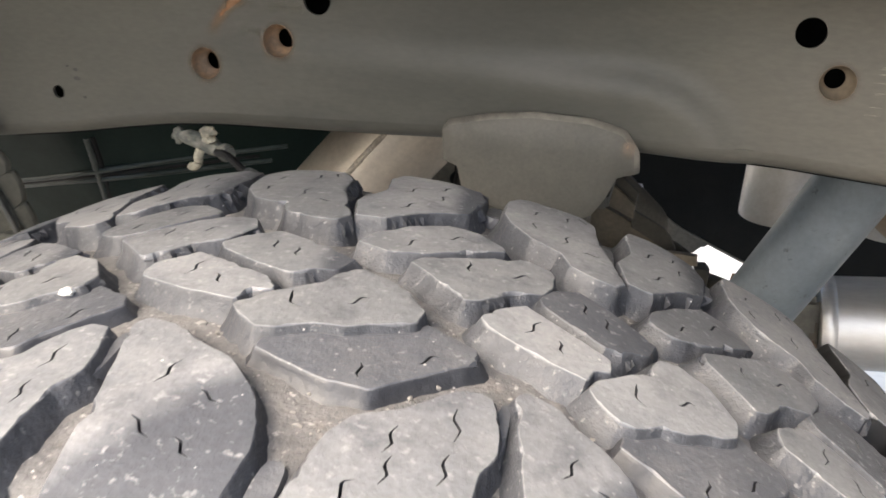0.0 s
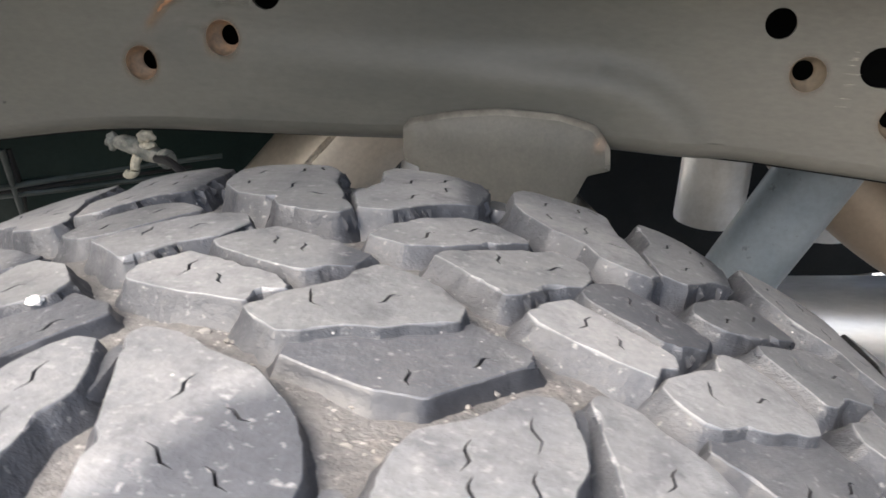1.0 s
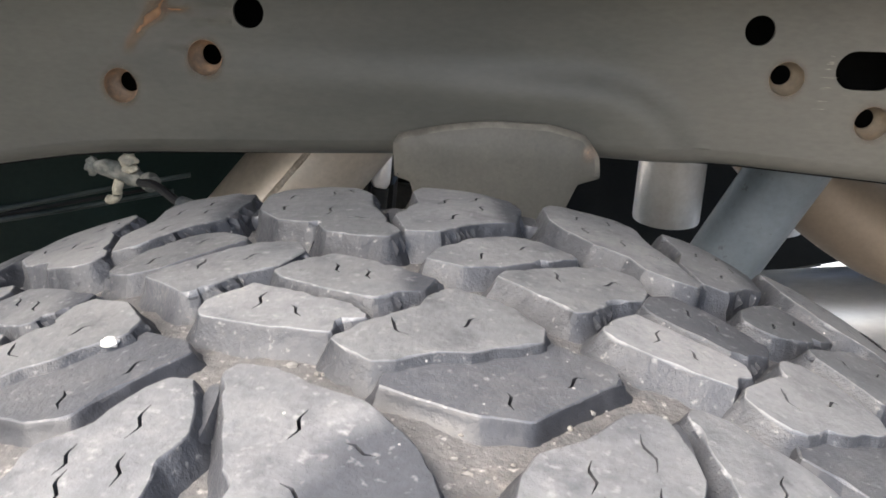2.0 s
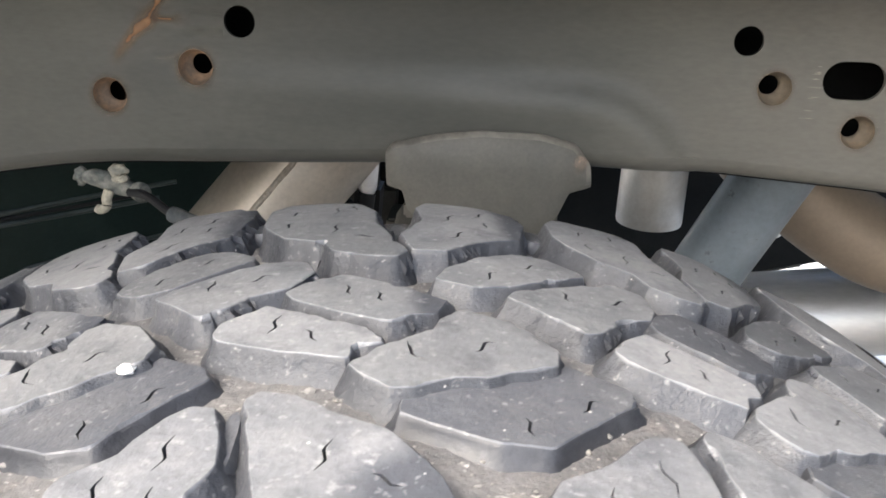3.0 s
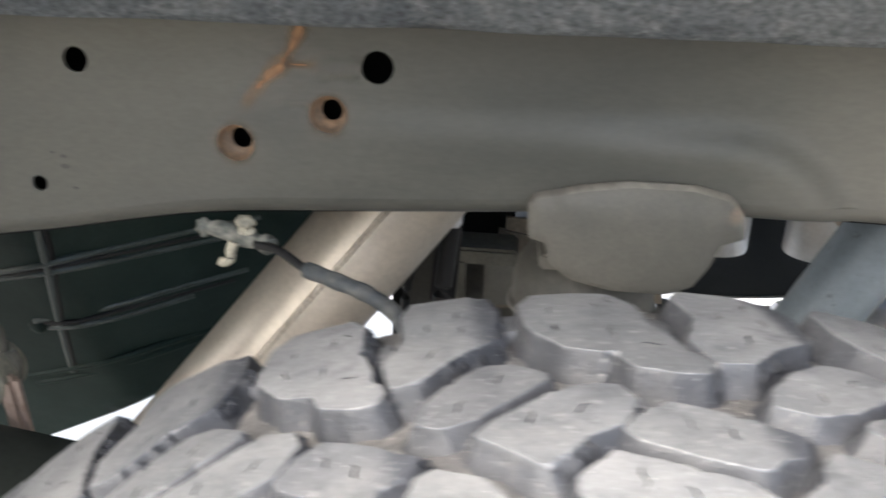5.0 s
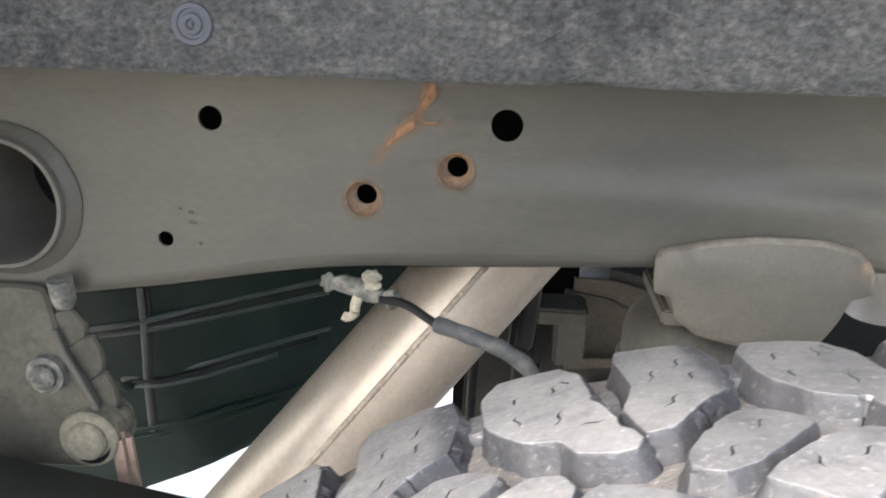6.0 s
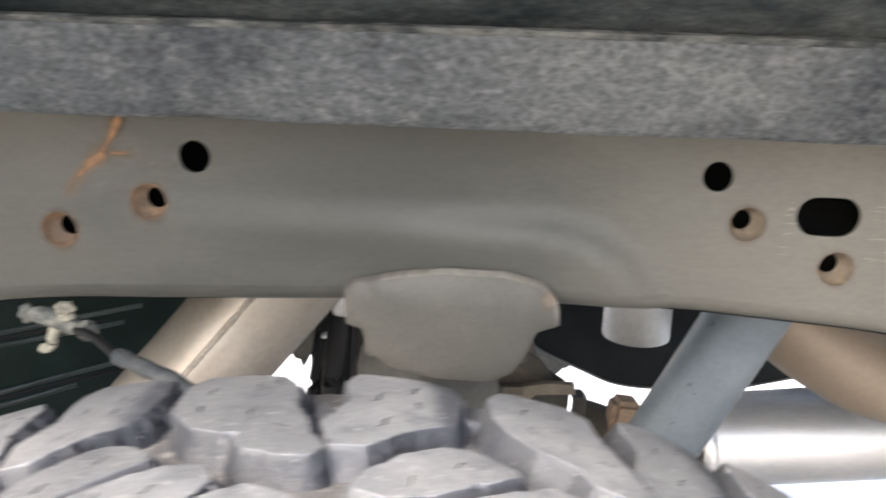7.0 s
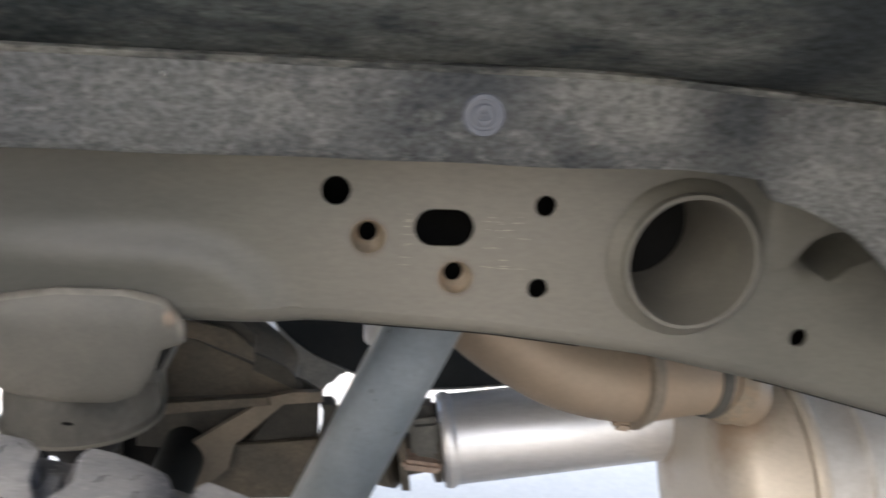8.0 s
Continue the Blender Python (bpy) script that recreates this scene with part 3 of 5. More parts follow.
def tread_block(outline, height, slits, pitch, rng, slope=None, dull=0.0, flare=3.0):
    """One rubber block: a worn top with slits cut in, a rounded, chipped rim, drafted and torn flanks."""
    def real(p):
        return (arc_at(pitch + (p[0] + SHIFT) / 118.0), p[1])
    pts = [real(p) for p in outline]
    if area2(pts) < 0:
        pts = pts[::-1]
    corners = pts
    pts = blunt(pts, 0.7, 2.4)
    pts = inset(pts, [0.35 * wobble(p, 0.10, 1) + 0.16 * wobble(p, 0.6, 7) for p in pts])
    # torn bites at some corners and along the rim
    bites = [(c, rng.uniform(2.5, 5.0), rng.uniform(0.8, 2.4)) for c in corners if rng.random() < 0.26]
    bites += [(rng.choice(pts), rng.uniform(1.2, 3.0), rng.uniform(0.3, 1.0)) for _ in range(4)]
    bite, ragged = [], []
    middle = sum(p[1] for p in outline) / len(outline)
    for i, p in enumerate(pts):
        d = 0.0
        for c, r, deep in bites:
            f = 1 - math.dist(c, p) / r
            if f > 0:
                d = max(d, deep * min(1, 1.8 * f) * (0.7 + 0.6 * abs(wobble(p, 0.9, 4))))
        bite.append(d)
        a, c = pts[i - 1], pts[(i + 1) % len(pts)]
        out = (c[1] - a[1]) / max(1e-6, math.dist(a, c))      # 1 where the flank faces along the tread, which tears
        ragged.append(0.25 + (2.3 if middle > 0 else 0.7) * step(0.45, 0.9, out) * step(-0.3, 0.2, wobble(p, 0.07, 31)))
    top = inset(pts, [0.40 + 0.12 * wobble(p, 0.5, 11) + b + 0.8 * (r - 0.25) * abs(wobble(p, 0.8, 29)) for p, b, r in zip(pts, bite, ragged)])
    rim = inset(pts, [0.75 * b for b in bite])
    tear = inset(pts, [-0.10 - 0.12 * flare + 0.6 * b - r * (1.7 * wobble(p, 0.42, 17) + 0.8 * wobble(p, 1.0, 19)) for p, b, r in zip(pts, bite, ragged)])
    mid_ = inset(pts, [-0.38 * flare + 0.4 * b - r * (1.4 * wobble(p, 0.42, 17) + 0.7 * wobble(p, 1.0, 19)) for p, b, r in zip(pts, bite, ragged)])
    foot = inset(pts, [-flare - 0.8 * wobble(p, 0.2, 15) for p in pts])
    cuts = []
    for x, y, turn, bend in slits:
        q = real((x, y))
        cuts.append(slit(q[0] + rng.uniform(-0.8, 0.8), q[1] + rng.uniform(-0.8, 0.8), turn + rng.uniform(-10, 10), rng.uniform(0.75, 1.0), bend))
    cuts = [c[::-1] if area2(c) < 0 else c for c in cuts if all(inside(p, top) for p in c)]
    verts, tris, loops = sheet(top, cuts, 4.0 if slope is None else 3.4)
    bm = bmesh.new()
    layer = bm.verts.layers.float.new("dark_tone")
    line = [real(p) for p in slope[0]] if slope else []

    def past(p):
        """How far a place lies on the darker side of the block, 0 to 1."""
        if slope is None:
            return 0.0
        best, side = 1e9, 1.0
        for (x0, y0), (x1, y1) in zip(line, line[1:]):
            ex, ey = x1 - x0, y1 - y0
            t = min(1.0, max(0.0, ((p[0] - x0) * ex + (p[1] - y0) * ey) / (ex * ex + ey * ey)))
            d = math.hypot(p[0] - x0 - t * ex, p[1] - y0 - t * ey)
            if d < best:
                best, side = d, 1.0 if (p[0] - x0) * ey - (p[1] - y0) * ex > 0 else -1.0
        return step(-slope[1], slope[1], side * best + 2.5 * wobble(p, 0.12, 21))

    def put(p, h, rim_dark=0.0):
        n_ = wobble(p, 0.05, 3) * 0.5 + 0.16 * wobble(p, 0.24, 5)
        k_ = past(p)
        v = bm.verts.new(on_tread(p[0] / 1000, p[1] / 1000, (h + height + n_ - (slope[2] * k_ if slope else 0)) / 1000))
        v[layer] = max(k_, dull, rim_dark)
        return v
    t = [put(p, 0.0) for p in verts]
    for tri in tris:
        bm.faces.new([t[i] for i in tri])
    # rim vertices are darkened in colour so the bevel does not light up
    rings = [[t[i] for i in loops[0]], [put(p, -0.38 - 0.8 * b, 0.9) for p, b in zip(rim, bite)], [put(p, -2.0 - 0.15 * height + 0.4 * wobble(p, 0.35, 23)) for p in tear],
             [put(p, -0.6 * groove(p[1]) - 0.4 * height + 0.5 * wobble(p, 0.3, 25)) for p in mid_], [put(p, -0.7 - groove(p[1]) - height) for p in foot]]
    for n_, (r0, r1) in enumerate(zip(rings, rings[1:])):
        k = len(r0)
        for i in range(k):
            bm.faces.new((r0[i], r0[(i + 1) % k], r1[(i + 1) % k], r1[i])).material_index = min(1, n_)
    # torn shreds standing off the flanks that face along the tread
    own = random.Random(pitch * 31 + len(outline))
    shred = inset(pts, [-0.38 * flare - own.uniform(0.5, 2.2) for p in pts])
    for i, r in enumerate(ragged):
        j = (i + 1) % len(pts)
        if r > 1.1 and own.random() < 0.6:
            deep = own.uniform(0.25, 0.6)
            a, b = put(tear[i], -1.0 - own.random()), put(tear[j], -1.0 - own.random())
            c = put(((mid_[i][0] + mid_[j][0]) / 2, (mid_[i][1] + mid_[j][1]) / 2), -(deep + 0.35) * groove(pts[i][1]))
            tip = put(((shred[i][0] + shred[j][0]) / 2, (shred[i][1] + shred[j][1]) / 2), -deep * groove(pts[i][1]))
            for tri in ((a, b, tip), (b, c, tip), (c, a, tip)):
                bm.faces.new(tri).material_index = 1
    for c, loop in zip(cuts, loops[1:]):
        low = [put(p, -5.0) for p in c]
        k = len(low)
        for i in range(k):
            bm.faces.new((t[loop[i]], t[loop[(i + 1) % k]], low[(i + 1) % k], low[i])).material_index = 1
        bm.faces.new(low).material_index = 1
    return bm


def tyre():
    ob = new("tyre")
    ob.empty_display_size = 0.1
    ob.matrix_basis = pose(0, 0, -0.007, 0, 0, 4.5)
    tagged(ob, "dusty grey off-road truck tyre with worn chunky tread", "tyre")
    lift = Matrix.Translation((0, 0, 0.404))
    # carcass: groove floor, shoulders, sidewalls, inner lining
    side = [(0.121, 0.374), (0.128, 0.355), (0.133, 0.33), (0.134, 0.30), (0.126, 0.265), (0.112, 0.24), (0.104, 0.222), (0.094, 0.218),
                                                 (0.094, 0.232), (0.112, 0.262), (0.122, 0.30), (0.121, 0.335), (0.112, 0.366), (0.09, 0.38), (0.0, 0.384)]
    across = [MID + 0.004 * i for i in range(-28, 32)]
    floor_ = [(v, RADIUS + crown(v) - groove(v * 1000) / 1000) for v in across]
    wide = [(0.130, 0.372), (0.134, 0.355), (0.136, 0.33), (0.135, 0.30)] + side[4:]
    prof = floor_ + [(MID + w, r) for w, r in wide] + [(MID - w, r) for w, r in side[-2::-1]]
    bm = bmesh.new()
    n_ = 420
    rings = []
    for i in range(n_):
        a = 2 * math.pi * i / n_
        near = abs(((a + math.pi) % (2 * math.pi)) - math.pi) < 0.9
        ring = []
        for j, (y, r) in enumerate(prof):
            rr = r + (0.0011 * noise.noise(Vector((a * 55, y * 140, 5))) + 0.0007 * noise.noise(Vector((a * 160, y * 400, 9))) if r > 0.383 and near else 0)
            ring.append(bm.verts.new((rr * math.sin(a), y, rr * math.cos(a))))
        rings.append(ring)
    m_ = len(prof)
    for i in range(n_):
        r0, r1 = rings[i], rings[(i + 1) % n_]
        for j in range(m_):
            bm.faces.new((r0[j], r0[(j + 1) % m_], r1[(j + 1) % m_], r1[j]))
    bmesh.ops.transform(bm, matrix=lift, verts=bm.verts)
    part("carcass", bm, RUBBER_GROOVE, ob, "grey groove floor and sidewall", 50)
    rng = random.Random(4)
    for pitch in range(22):
        for outline, height, slits, mat, flare in KINDS:
            slope = SLOPED.get("b" if outline is LUG_B else "s" if outline is MID_S else "d" if outline is LUG_D else "")
            # row tones: uneven wear, plus light falloff across the tread put into the colour
            row_tone = {id(MID_S): 0.34, id(MID_R): 0.22, id(MID_T): 0.36, id(LUG_C): 0.10, id(LUG_D): 0.22, id(INNER_Q): 0.08, id(LUG_A): 0.28, id(LUG_B): 0.25, id(INNER_P): 0.08}.get(id(outline), 0.0)
            dull = max(0.0, row_tone + rng.uniform(-0.15, 0.15) + (0.3 if outline is MID_S and pitch in (1, 2) else 0.0))
            # the rearmost inner lugs keep their full length, the others are worn back
            shape = [(x, y + 9.0 * step(98, 122, y)) for x, y in outline] if pitch > 17 else outline
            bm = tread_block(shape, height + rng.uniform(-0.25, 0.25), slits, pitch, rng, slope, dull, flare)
            bmesh.ops.transform(bm, matrix=lift, verts=bm.verts)
            part("tread_block", bm, mat, ob, "", 30, BLACK_RUBBER if outline is LUG_D and pitch == 2 else RUBBER_STEP_SIDE if outline is INNER_STEP else RUBBER_SIDE)
    # tie bars low in the gaps between the shoulder lugs
    for pitch in range(22):
        for x, y, lx, ly, top in ((-32, -57, 6, 28, 3.0), (2, 92, 8, 30, 6.0), (32, -96, 9, 26, 6.0), (60, 108, 10, 18, 6.0)):
            u = arc_at(pitch + (x + SHIFT) / 118)
            o = rounded([(u - lx / 2, y - ly / 2), (u + lx / 2, y - ly / 2), (u + lx / 2, y + ly / 2), (u - lx / 2, y + ly / 2)], 0.2)
            b2 = plate(o, [], lambda p, q: on_tread(p / 1000, q / 1000, -top / 1000), lambda p, q: on_tread(p / 1000, q / 1000, -0.014), 0, 1.0)
            bmesh.ops.transform(b2, matrix=lift, verts=b2.verts)
            part("tie_bar", b2, RUBBER_STEP, ob, "", 40)
    return ob


# ---- frame rail ----
RAIL_Y = 0.377
WINDOW = (-0.1845, 0.8290)               # middle of the inner patch


def rail_bottom(x):
    pts = [(-1.2, 0.686), (-0.6, 0.687), (-0.48, 0.6905), (-0.392, 0.7035), (-0.345, 0.7125), (-0.294, 0.7210), (-0.25, 0.7250), (-0.2, 0.7275), (-0.10, 0.7325), (0.0, 0.738), (0.10, 0.7415), (0.20, 0.7385),
           (0.309, 0.731), (0.38, 0.722), (0.432, 0.715), (0.533, 0.693), (0.63, 0.667), (0.8, 0.618), (1.2, 0.55)]
    for (x0, z0), (x1, z1) in zip(pts, pts[1:]):
        if x <= x1:
            return z0 + (z1 - z0) * (x - x0) / (x1 - x0)
    return pts[-1][1]


def rail_face(x, z):
    """The web, pressed out slightly over the wheel, with a rolled lower edge."""
    q = math.hypot(max(0.0, (x - 0.080) / 0.088), max(0.0, (z - 0.735) / 0.066))
    press = (1 - step(0.80, 1.12, q)) * (0.35 + 0.65 * step(-0.06, 0.09, x)) * step(-0.26, -0.08, x)
    low = max(0.0, rail_bottom(x) + 0.013 - z)
    roll = 0.013 - math.sqrt(max(0.0, 0.013 ** 2 - low ** 2))
    dent = 0.05 * max(0.0, 1 - ((x - 0.562) / 0.034) ** 2 - ((z - 0.812) / 0.030) ** 2)
    return RAIL_Y + 0.003 - 0.0095 * press + roll + dent


def frame_rail():
    ob = thing("frame_rail", (0, RAIL_Y, 0.7), "dusty grey-brown steel frame rail with drilled holes", "frame rail")
    n_ = 120
    xs = [-1.2 + 2.4 * i / n_ for i in range(n_ + 1)]
    rows = [0.0, 0.0012, 0.003, 0.006, 0.0095, 0.013]
    outline = [(x, rail_bottom(x) + 0.013) for x in xs] + [(x, 0.905) for x in xs[::-3]]
    plain = [(-0.153, 0.8345, 0.0112), (0.200, 0.8355, 0.0101), (0.345, 0.829, 0.0076), (0.344, 0.769, 0.0074), (0.547, 0.734, 0.0072), (-0.362, 0.832, 0.0088), (-0.4005, 0.7415, 0.0058)]
    cups = [(-0.2530, 0.7783, 0.0128), (-0.1870, 0.8013, 0.0128), (0.2225, 0.8040, 0.0118), (0.2845, 0.7760, 0.0118)]
    tubes = [(0.4505, 0.794), (-0.520, 0.766)]
    holes = [circle(x, z, r) for x, z, r in plain] + [circle(x, z, r) for x, z, r in cups] + [slot(0.2748, 0.8115, 0.0078, 0.0132)] + [circle(x, z, 0.049, 40) for x, z in tubes]
    bm = plate(outline, holes, lambda x, z: (x, rail_face(x, z), z), lambda x, z: (x, rail_face(x, z) + 0.003, z), 0.010)
    for r0, r1 in zip(rows, rows[1:]):      # rolled edge
        for x0, x1 in zip(xs, xs[1:]):
            q = [(x, rail_face(x, rail_bottom(x) + r), rail_bottom(x) + r) for x, r in ((x0, r0), (x1, r0), (x1, r1), (x0, r1))]
            bm.faces.new([bm.verts.new(p) for p in q])
    bmesh.ops.remove_doubles(bm, verts=bm.verts, dist=0.0004)
    part("web", bm, RAIL_PAINT, ob, "", 50)
    bm = bmesh.new()
    ring = []
    for x in xs:
        z = rail_bottom(x)
        ring.append([bm.verts.new(p) for p in ((x, RAIL_Y + 0.011, z), (x, RAIL_Y + 0.075, z), (x, RAIL_Y + 0.075, 0.905), (x, RAIL_Y + 0.070, 0.905), (x, RAIL_Y + 0.070, z + 0.005), (x, RAIL_Y + 0.011, z + 0.005))])
    for x, a, b in zip(xs, ring, ring[1:]):
        if min(abs(x + 0.01 - tx) for tx, _ in tubes) < 0.062:
            continue
        for i in range(6):
            if abs(x + 0.01 - WINDOW[0]) < 0.035 and i in (1, 3):
                continue
            bm.faces.new((a[i], a[(i + 1) % 6], b[(i + 1) % 6], b[i]))
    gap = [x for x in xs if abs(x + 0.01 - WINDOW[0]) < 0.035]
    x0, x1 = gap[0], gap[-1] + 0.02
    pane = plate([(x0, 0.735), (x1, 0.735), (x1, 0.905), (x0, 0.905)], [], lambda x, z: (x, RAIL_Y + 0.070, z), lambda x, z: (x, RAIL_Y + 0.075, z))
    part("inner_wall", pane, RAIL_DARK, ob, "inner wall, near-black for the shade inside the rail", 30)
    part("lower_flange", bm, RAIL_DARK, ob, "inner flange, near-black for the shade inside the rail", 30)
    bm = bmesh.new()
    ring = []
    for x in xs:
        ring.append([bm.verts.new(p) for p in ((x, RAIL_Y, 0.900), (x, RAIL_Y + 0.075, 0.900), (x, RAIL_Y + 0.075, 0.906), (x, RAIL_Y, 0.906))])
    for a, b in zip(ring, ring[1:]):
        for i in range(4):
            bm.faces.new((a[i], a[(i + 1) % 4], b[(i + 1) % 4], b[i]))
    part("upper_flange", bm, RAIL_PAINT, ob, "", 30)
    for x, z, r in cups:
        y = rail_face(x, z)
        bm = lathe((x, y - 0.0008, z), (x, y + 0.02, z), [(0.0008, r - 0.0002), (0.0030, r * 0.985), (0.0065, r * 0.94), (0.0105, r * 0.85), (0.0130, r * 0.74), (0.0145, r * 0.64), (0.0155, r * 0.60), (0.018, r * 0.60),
                                                          (0.018, r * 0.66), (0.0145, r * 0.74), (0.0050, r + 0.0008), (0.0022, r + 0.0008)], 40, True)
        rusty = x < 0.0
        part("bushing", bm, RUST if rusty else PALE_RUST, ob, "rusty recessed bushing" if rusty else "dusty, faintly rusted recessed bushing", 40)
        bm = bmesh.new()
        layer = bm.verts.layers.float.new("soft")
        rings = []
        for i in range(40):
            a = 2 * math.pi * i / 40
            w = 1.22 + 0.25 * abs(noise.noise(Vector((math.cos(a) * 1.5, math.sin(a) * 1.5, x * 30)))) + 0.12 * max(0.0, -math.sin(a))
            ring = []
            for k_, al in ((0.985, 0.42 if rusty else 0.25), (0.5 + 0.5 * w, 0.20 if rusty else 0.10), (w, 0.0)):
                v = bm.verts.new((x + r * k_ * math.cos(a), rail_face(x + r * k_ * math.cos(a), z + r * k_ * math.sin(a)) - 0.0005, z + r * k_ * math.sin(a)))
                v[layer] = al
                ring.append(v)
            rings.append(ring)
        for a, b in zip(rings, rings[1:] + rings[:1]):
            for j in (0, 1):
                bm.faces.new((a[j], a[j + 1], b[j + 1], b[j]))
        part("rust_stain", bm, RUST_RUN, ob, "faint rust stain round the bushing", 0)
    for x, z in tubes:
        y = RAIL_Y
        bm = lathe((x, y - 0.012, z), (x, y + 0.2, z), [(0.0, 0.0462), (0.0, 0.0490), (0.0012, 0.0500), (0.012, 0.0500), (0.70, 0.0500), (0.70, 0.0), (0.698, 0.0), (0.697, 0.0455), (0.0012, 0.0455)], 56, True)
        # near-black disc added to draw the shade deep in the bore
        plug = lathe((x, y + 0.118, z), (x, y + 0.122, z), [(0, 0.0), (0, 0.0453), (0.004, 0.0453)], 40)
        tube_ = part("cross_tube", bm, PLATE_PAINT, ob, "open cross tube with a bright rim", 40)
        bm = bmesh.new()
        rings = []
        for i in range(96):
            a = 2 * math.pi * i / 96
            w = 0.5 + 0.5 * noise.noise(Vector((math.cos(a) * 6, math.sin(a) * 6, x * 9)))
            sec = [(0.0495, -0.0060 - 0.001 * w), (0.0520, -0.0035 - 0.001 * w), (0.0550 + 0.001 * w, -0.0015), (0.0575 + 0.002 * w, 0.0015), (0.0495, 0.0015)]
            rings.append([bm.verts.new((x + r * math.cos(a), y + d, z + r * math.sin(a))) for r, d in sec])
        for i in range(96):
            r0, r1 = rings[i], rings[(i + 1) % 96]
            for j in range(5):
                bm.faces.new((r0[j], r0[(j + 1) % 5], r1[(j + 1) % 5], r1[j]))
        part("baffle", plug, RAIL_DARK, tube_, "near-black disc standing for the shade deep in the tube", 30)
        part("weld_bead", bm, RAIL_PAINT, tube_, "painted weld round the tube", 60)
    # stained runs of rust
    def run(points, wide, strength=1.0):
        bm = bmesh.new()
        layer = bm.verts.layers.float.new("soft")
        prev = None
        total = len(points) - 1
        for n_, ((x0, z0), (x1, z1)) in enumerate(zip(points, points[1:])):
            for i in range(10):
                t = i / 10
                along_ = (n_ + t) / total
                x, z = x0 + (x1 - x0) * t, z0 + (z1 - z0) * t
                d = Vector((x1 - x0, z1 - z0)).normalized()
                w = wide * (0.9 + 0.5 * noise.noise(Vector((along_ * 6, wide * 900, 2))))
                x += 0.0009 * noise.noise(Vector((along_ * 9, 4, wide)))
                fade = strength * (1 - step(0.5, 1.0, along_)) * (0.8 + 0.2 * noise.noise(Vector((along_ * 5, 1, wide))))
                cur = []
                for s_ in (-1, -0.45, 0, 0.45, 1):
                    v = bm.verts.new((x + s_ * d.y * w, rail_face(x, z) - 0.0006, z - s_ * d.x * w))
                    v[layer] = fade * (1 - abs(s_)) ** 1.3
                    cur.append(v)
                if prev:
                    for j in range(4):
                        bm.faces.new((prev[j], prev[j + 1], cur[j + 1], cur[j]))
                prev = cur
        return bm
    part("rust_run", run([(-0.204, 0.861), (-0.211, 0.846), (-0.219, 0.834), (-0.232, 0.822), (-0.243, 0.808), (-0.246, 0.796)], 0.0075, 1.5), RUST_RUN, ob, "orange rust stain run", 0)
    part("rust_run", run([(-0.217, 0.836), (-0.209, 0.8345), (-0.199, 0.8345), (-0.190, 0.835)], 0.0050, 1.0), RUST_RUN, ob, "orange rust stain run", 0)
    # pale dribbles beside the holes
    part("pale_streak", run([(-0.165, 0.8275), (-0.182, 0.8280), (-0.200, 0.8265)], 0.0055, 0.75), PALE_RUN, ob, "pale dried dribble in the paint", 0)
    part("pale_streak", run([(-0.164, 0.838), (-0.180, 0.839), (-0.198, 0.838)], 0.0050, 0.55), PALE_RUN, ob, "pale dried dribble in the paint", 0)
    part("pale_streak", run([(-0.199, 0.8065), (-0.210, 0.808), (-0.224, 0.806)], 0.0050, 0.75), PALE_RUN, ob, "pale dried dribble in the paint", 0)
    # dark chips in the paint
    for x, z, w in ((-0.380, 0.7625, 0.0026), (-0.379, 0.7550, 0.0034), (-0.374, 0.7390, 0.0022), (-0.388, 0.7650, 0.0018)):
        part("paint_chip", lump((x, rail_face(x, z) + 0.0002, z), (w, 0.0007, 0.6 * w), int(z * 9999), 0.5, 2), CUP_PAINT, ob, "dark chip in the paint", 60)
    # fine scratches in the paint beside the slot
    rng = random.Random(21)
    bm = bmesh.new()
    for i in range(34):
        x, z = rng.uniform(0.303, 0.333) if i < 22 else rng.uniform(0.245, 0.252), rng.choice((0.820, 0.816, 0.811, 0.806, 0.790, 0.784, 0.7985)) + rng.uniform(-0.001, 0.001)
        w, h = rng.uniform(0.002, 0.007), rng.uniform(0.00018, 0.0004)
        tilt = rng.uniform(-0.03, 0.05)
        bm.faces.new([bm.verts.new((x + a * w, rail_face(x, z) - 0.0003, z + b * h + a * w * tilt)) for a, b in ((-1, 0), (0, -1), (1, 0), (0, 1))])
    tagged(part("scratches", bm, SCRATCH, ob, "", 0), "fine pale scratches in the paint", kind="stuff")
    # gusset at the forward end: it leaves the web gently and ends in an arched cut-out
    o = [(0.5035, 0.88), (0.5030, 0.80), (0.5045, 0.774), (0.511, 0.778), (0.517, 0.786), (0.525, 0.792), (0.529, 0.803), (0.534, 0.814), (0.541, 0.821), (0.549, 0.824), (0.560, 0.823), (0.570, 0.818), (0.580, 0.809), (0.588, 0.799), (0.60, 0.785),
         (0.62, 0.775), (0.75, 0.75), (0.75, 0.88)]

    def gusset_face(x, z):
        return RAIL_Y + 0.0045 - 0.036 * step(0.504, 0.556, x + 0.25 * min(0.0, z - 0.80))
    part("gusset", plate(o, [], lambda x, z: (x, gusset_face(x, z), z), lambda x, z: (x, gusset_face(x, z) + 0.004, z), 0.008, 0.0012), RAIL_PAINT, ob, "", 50)
    return ob


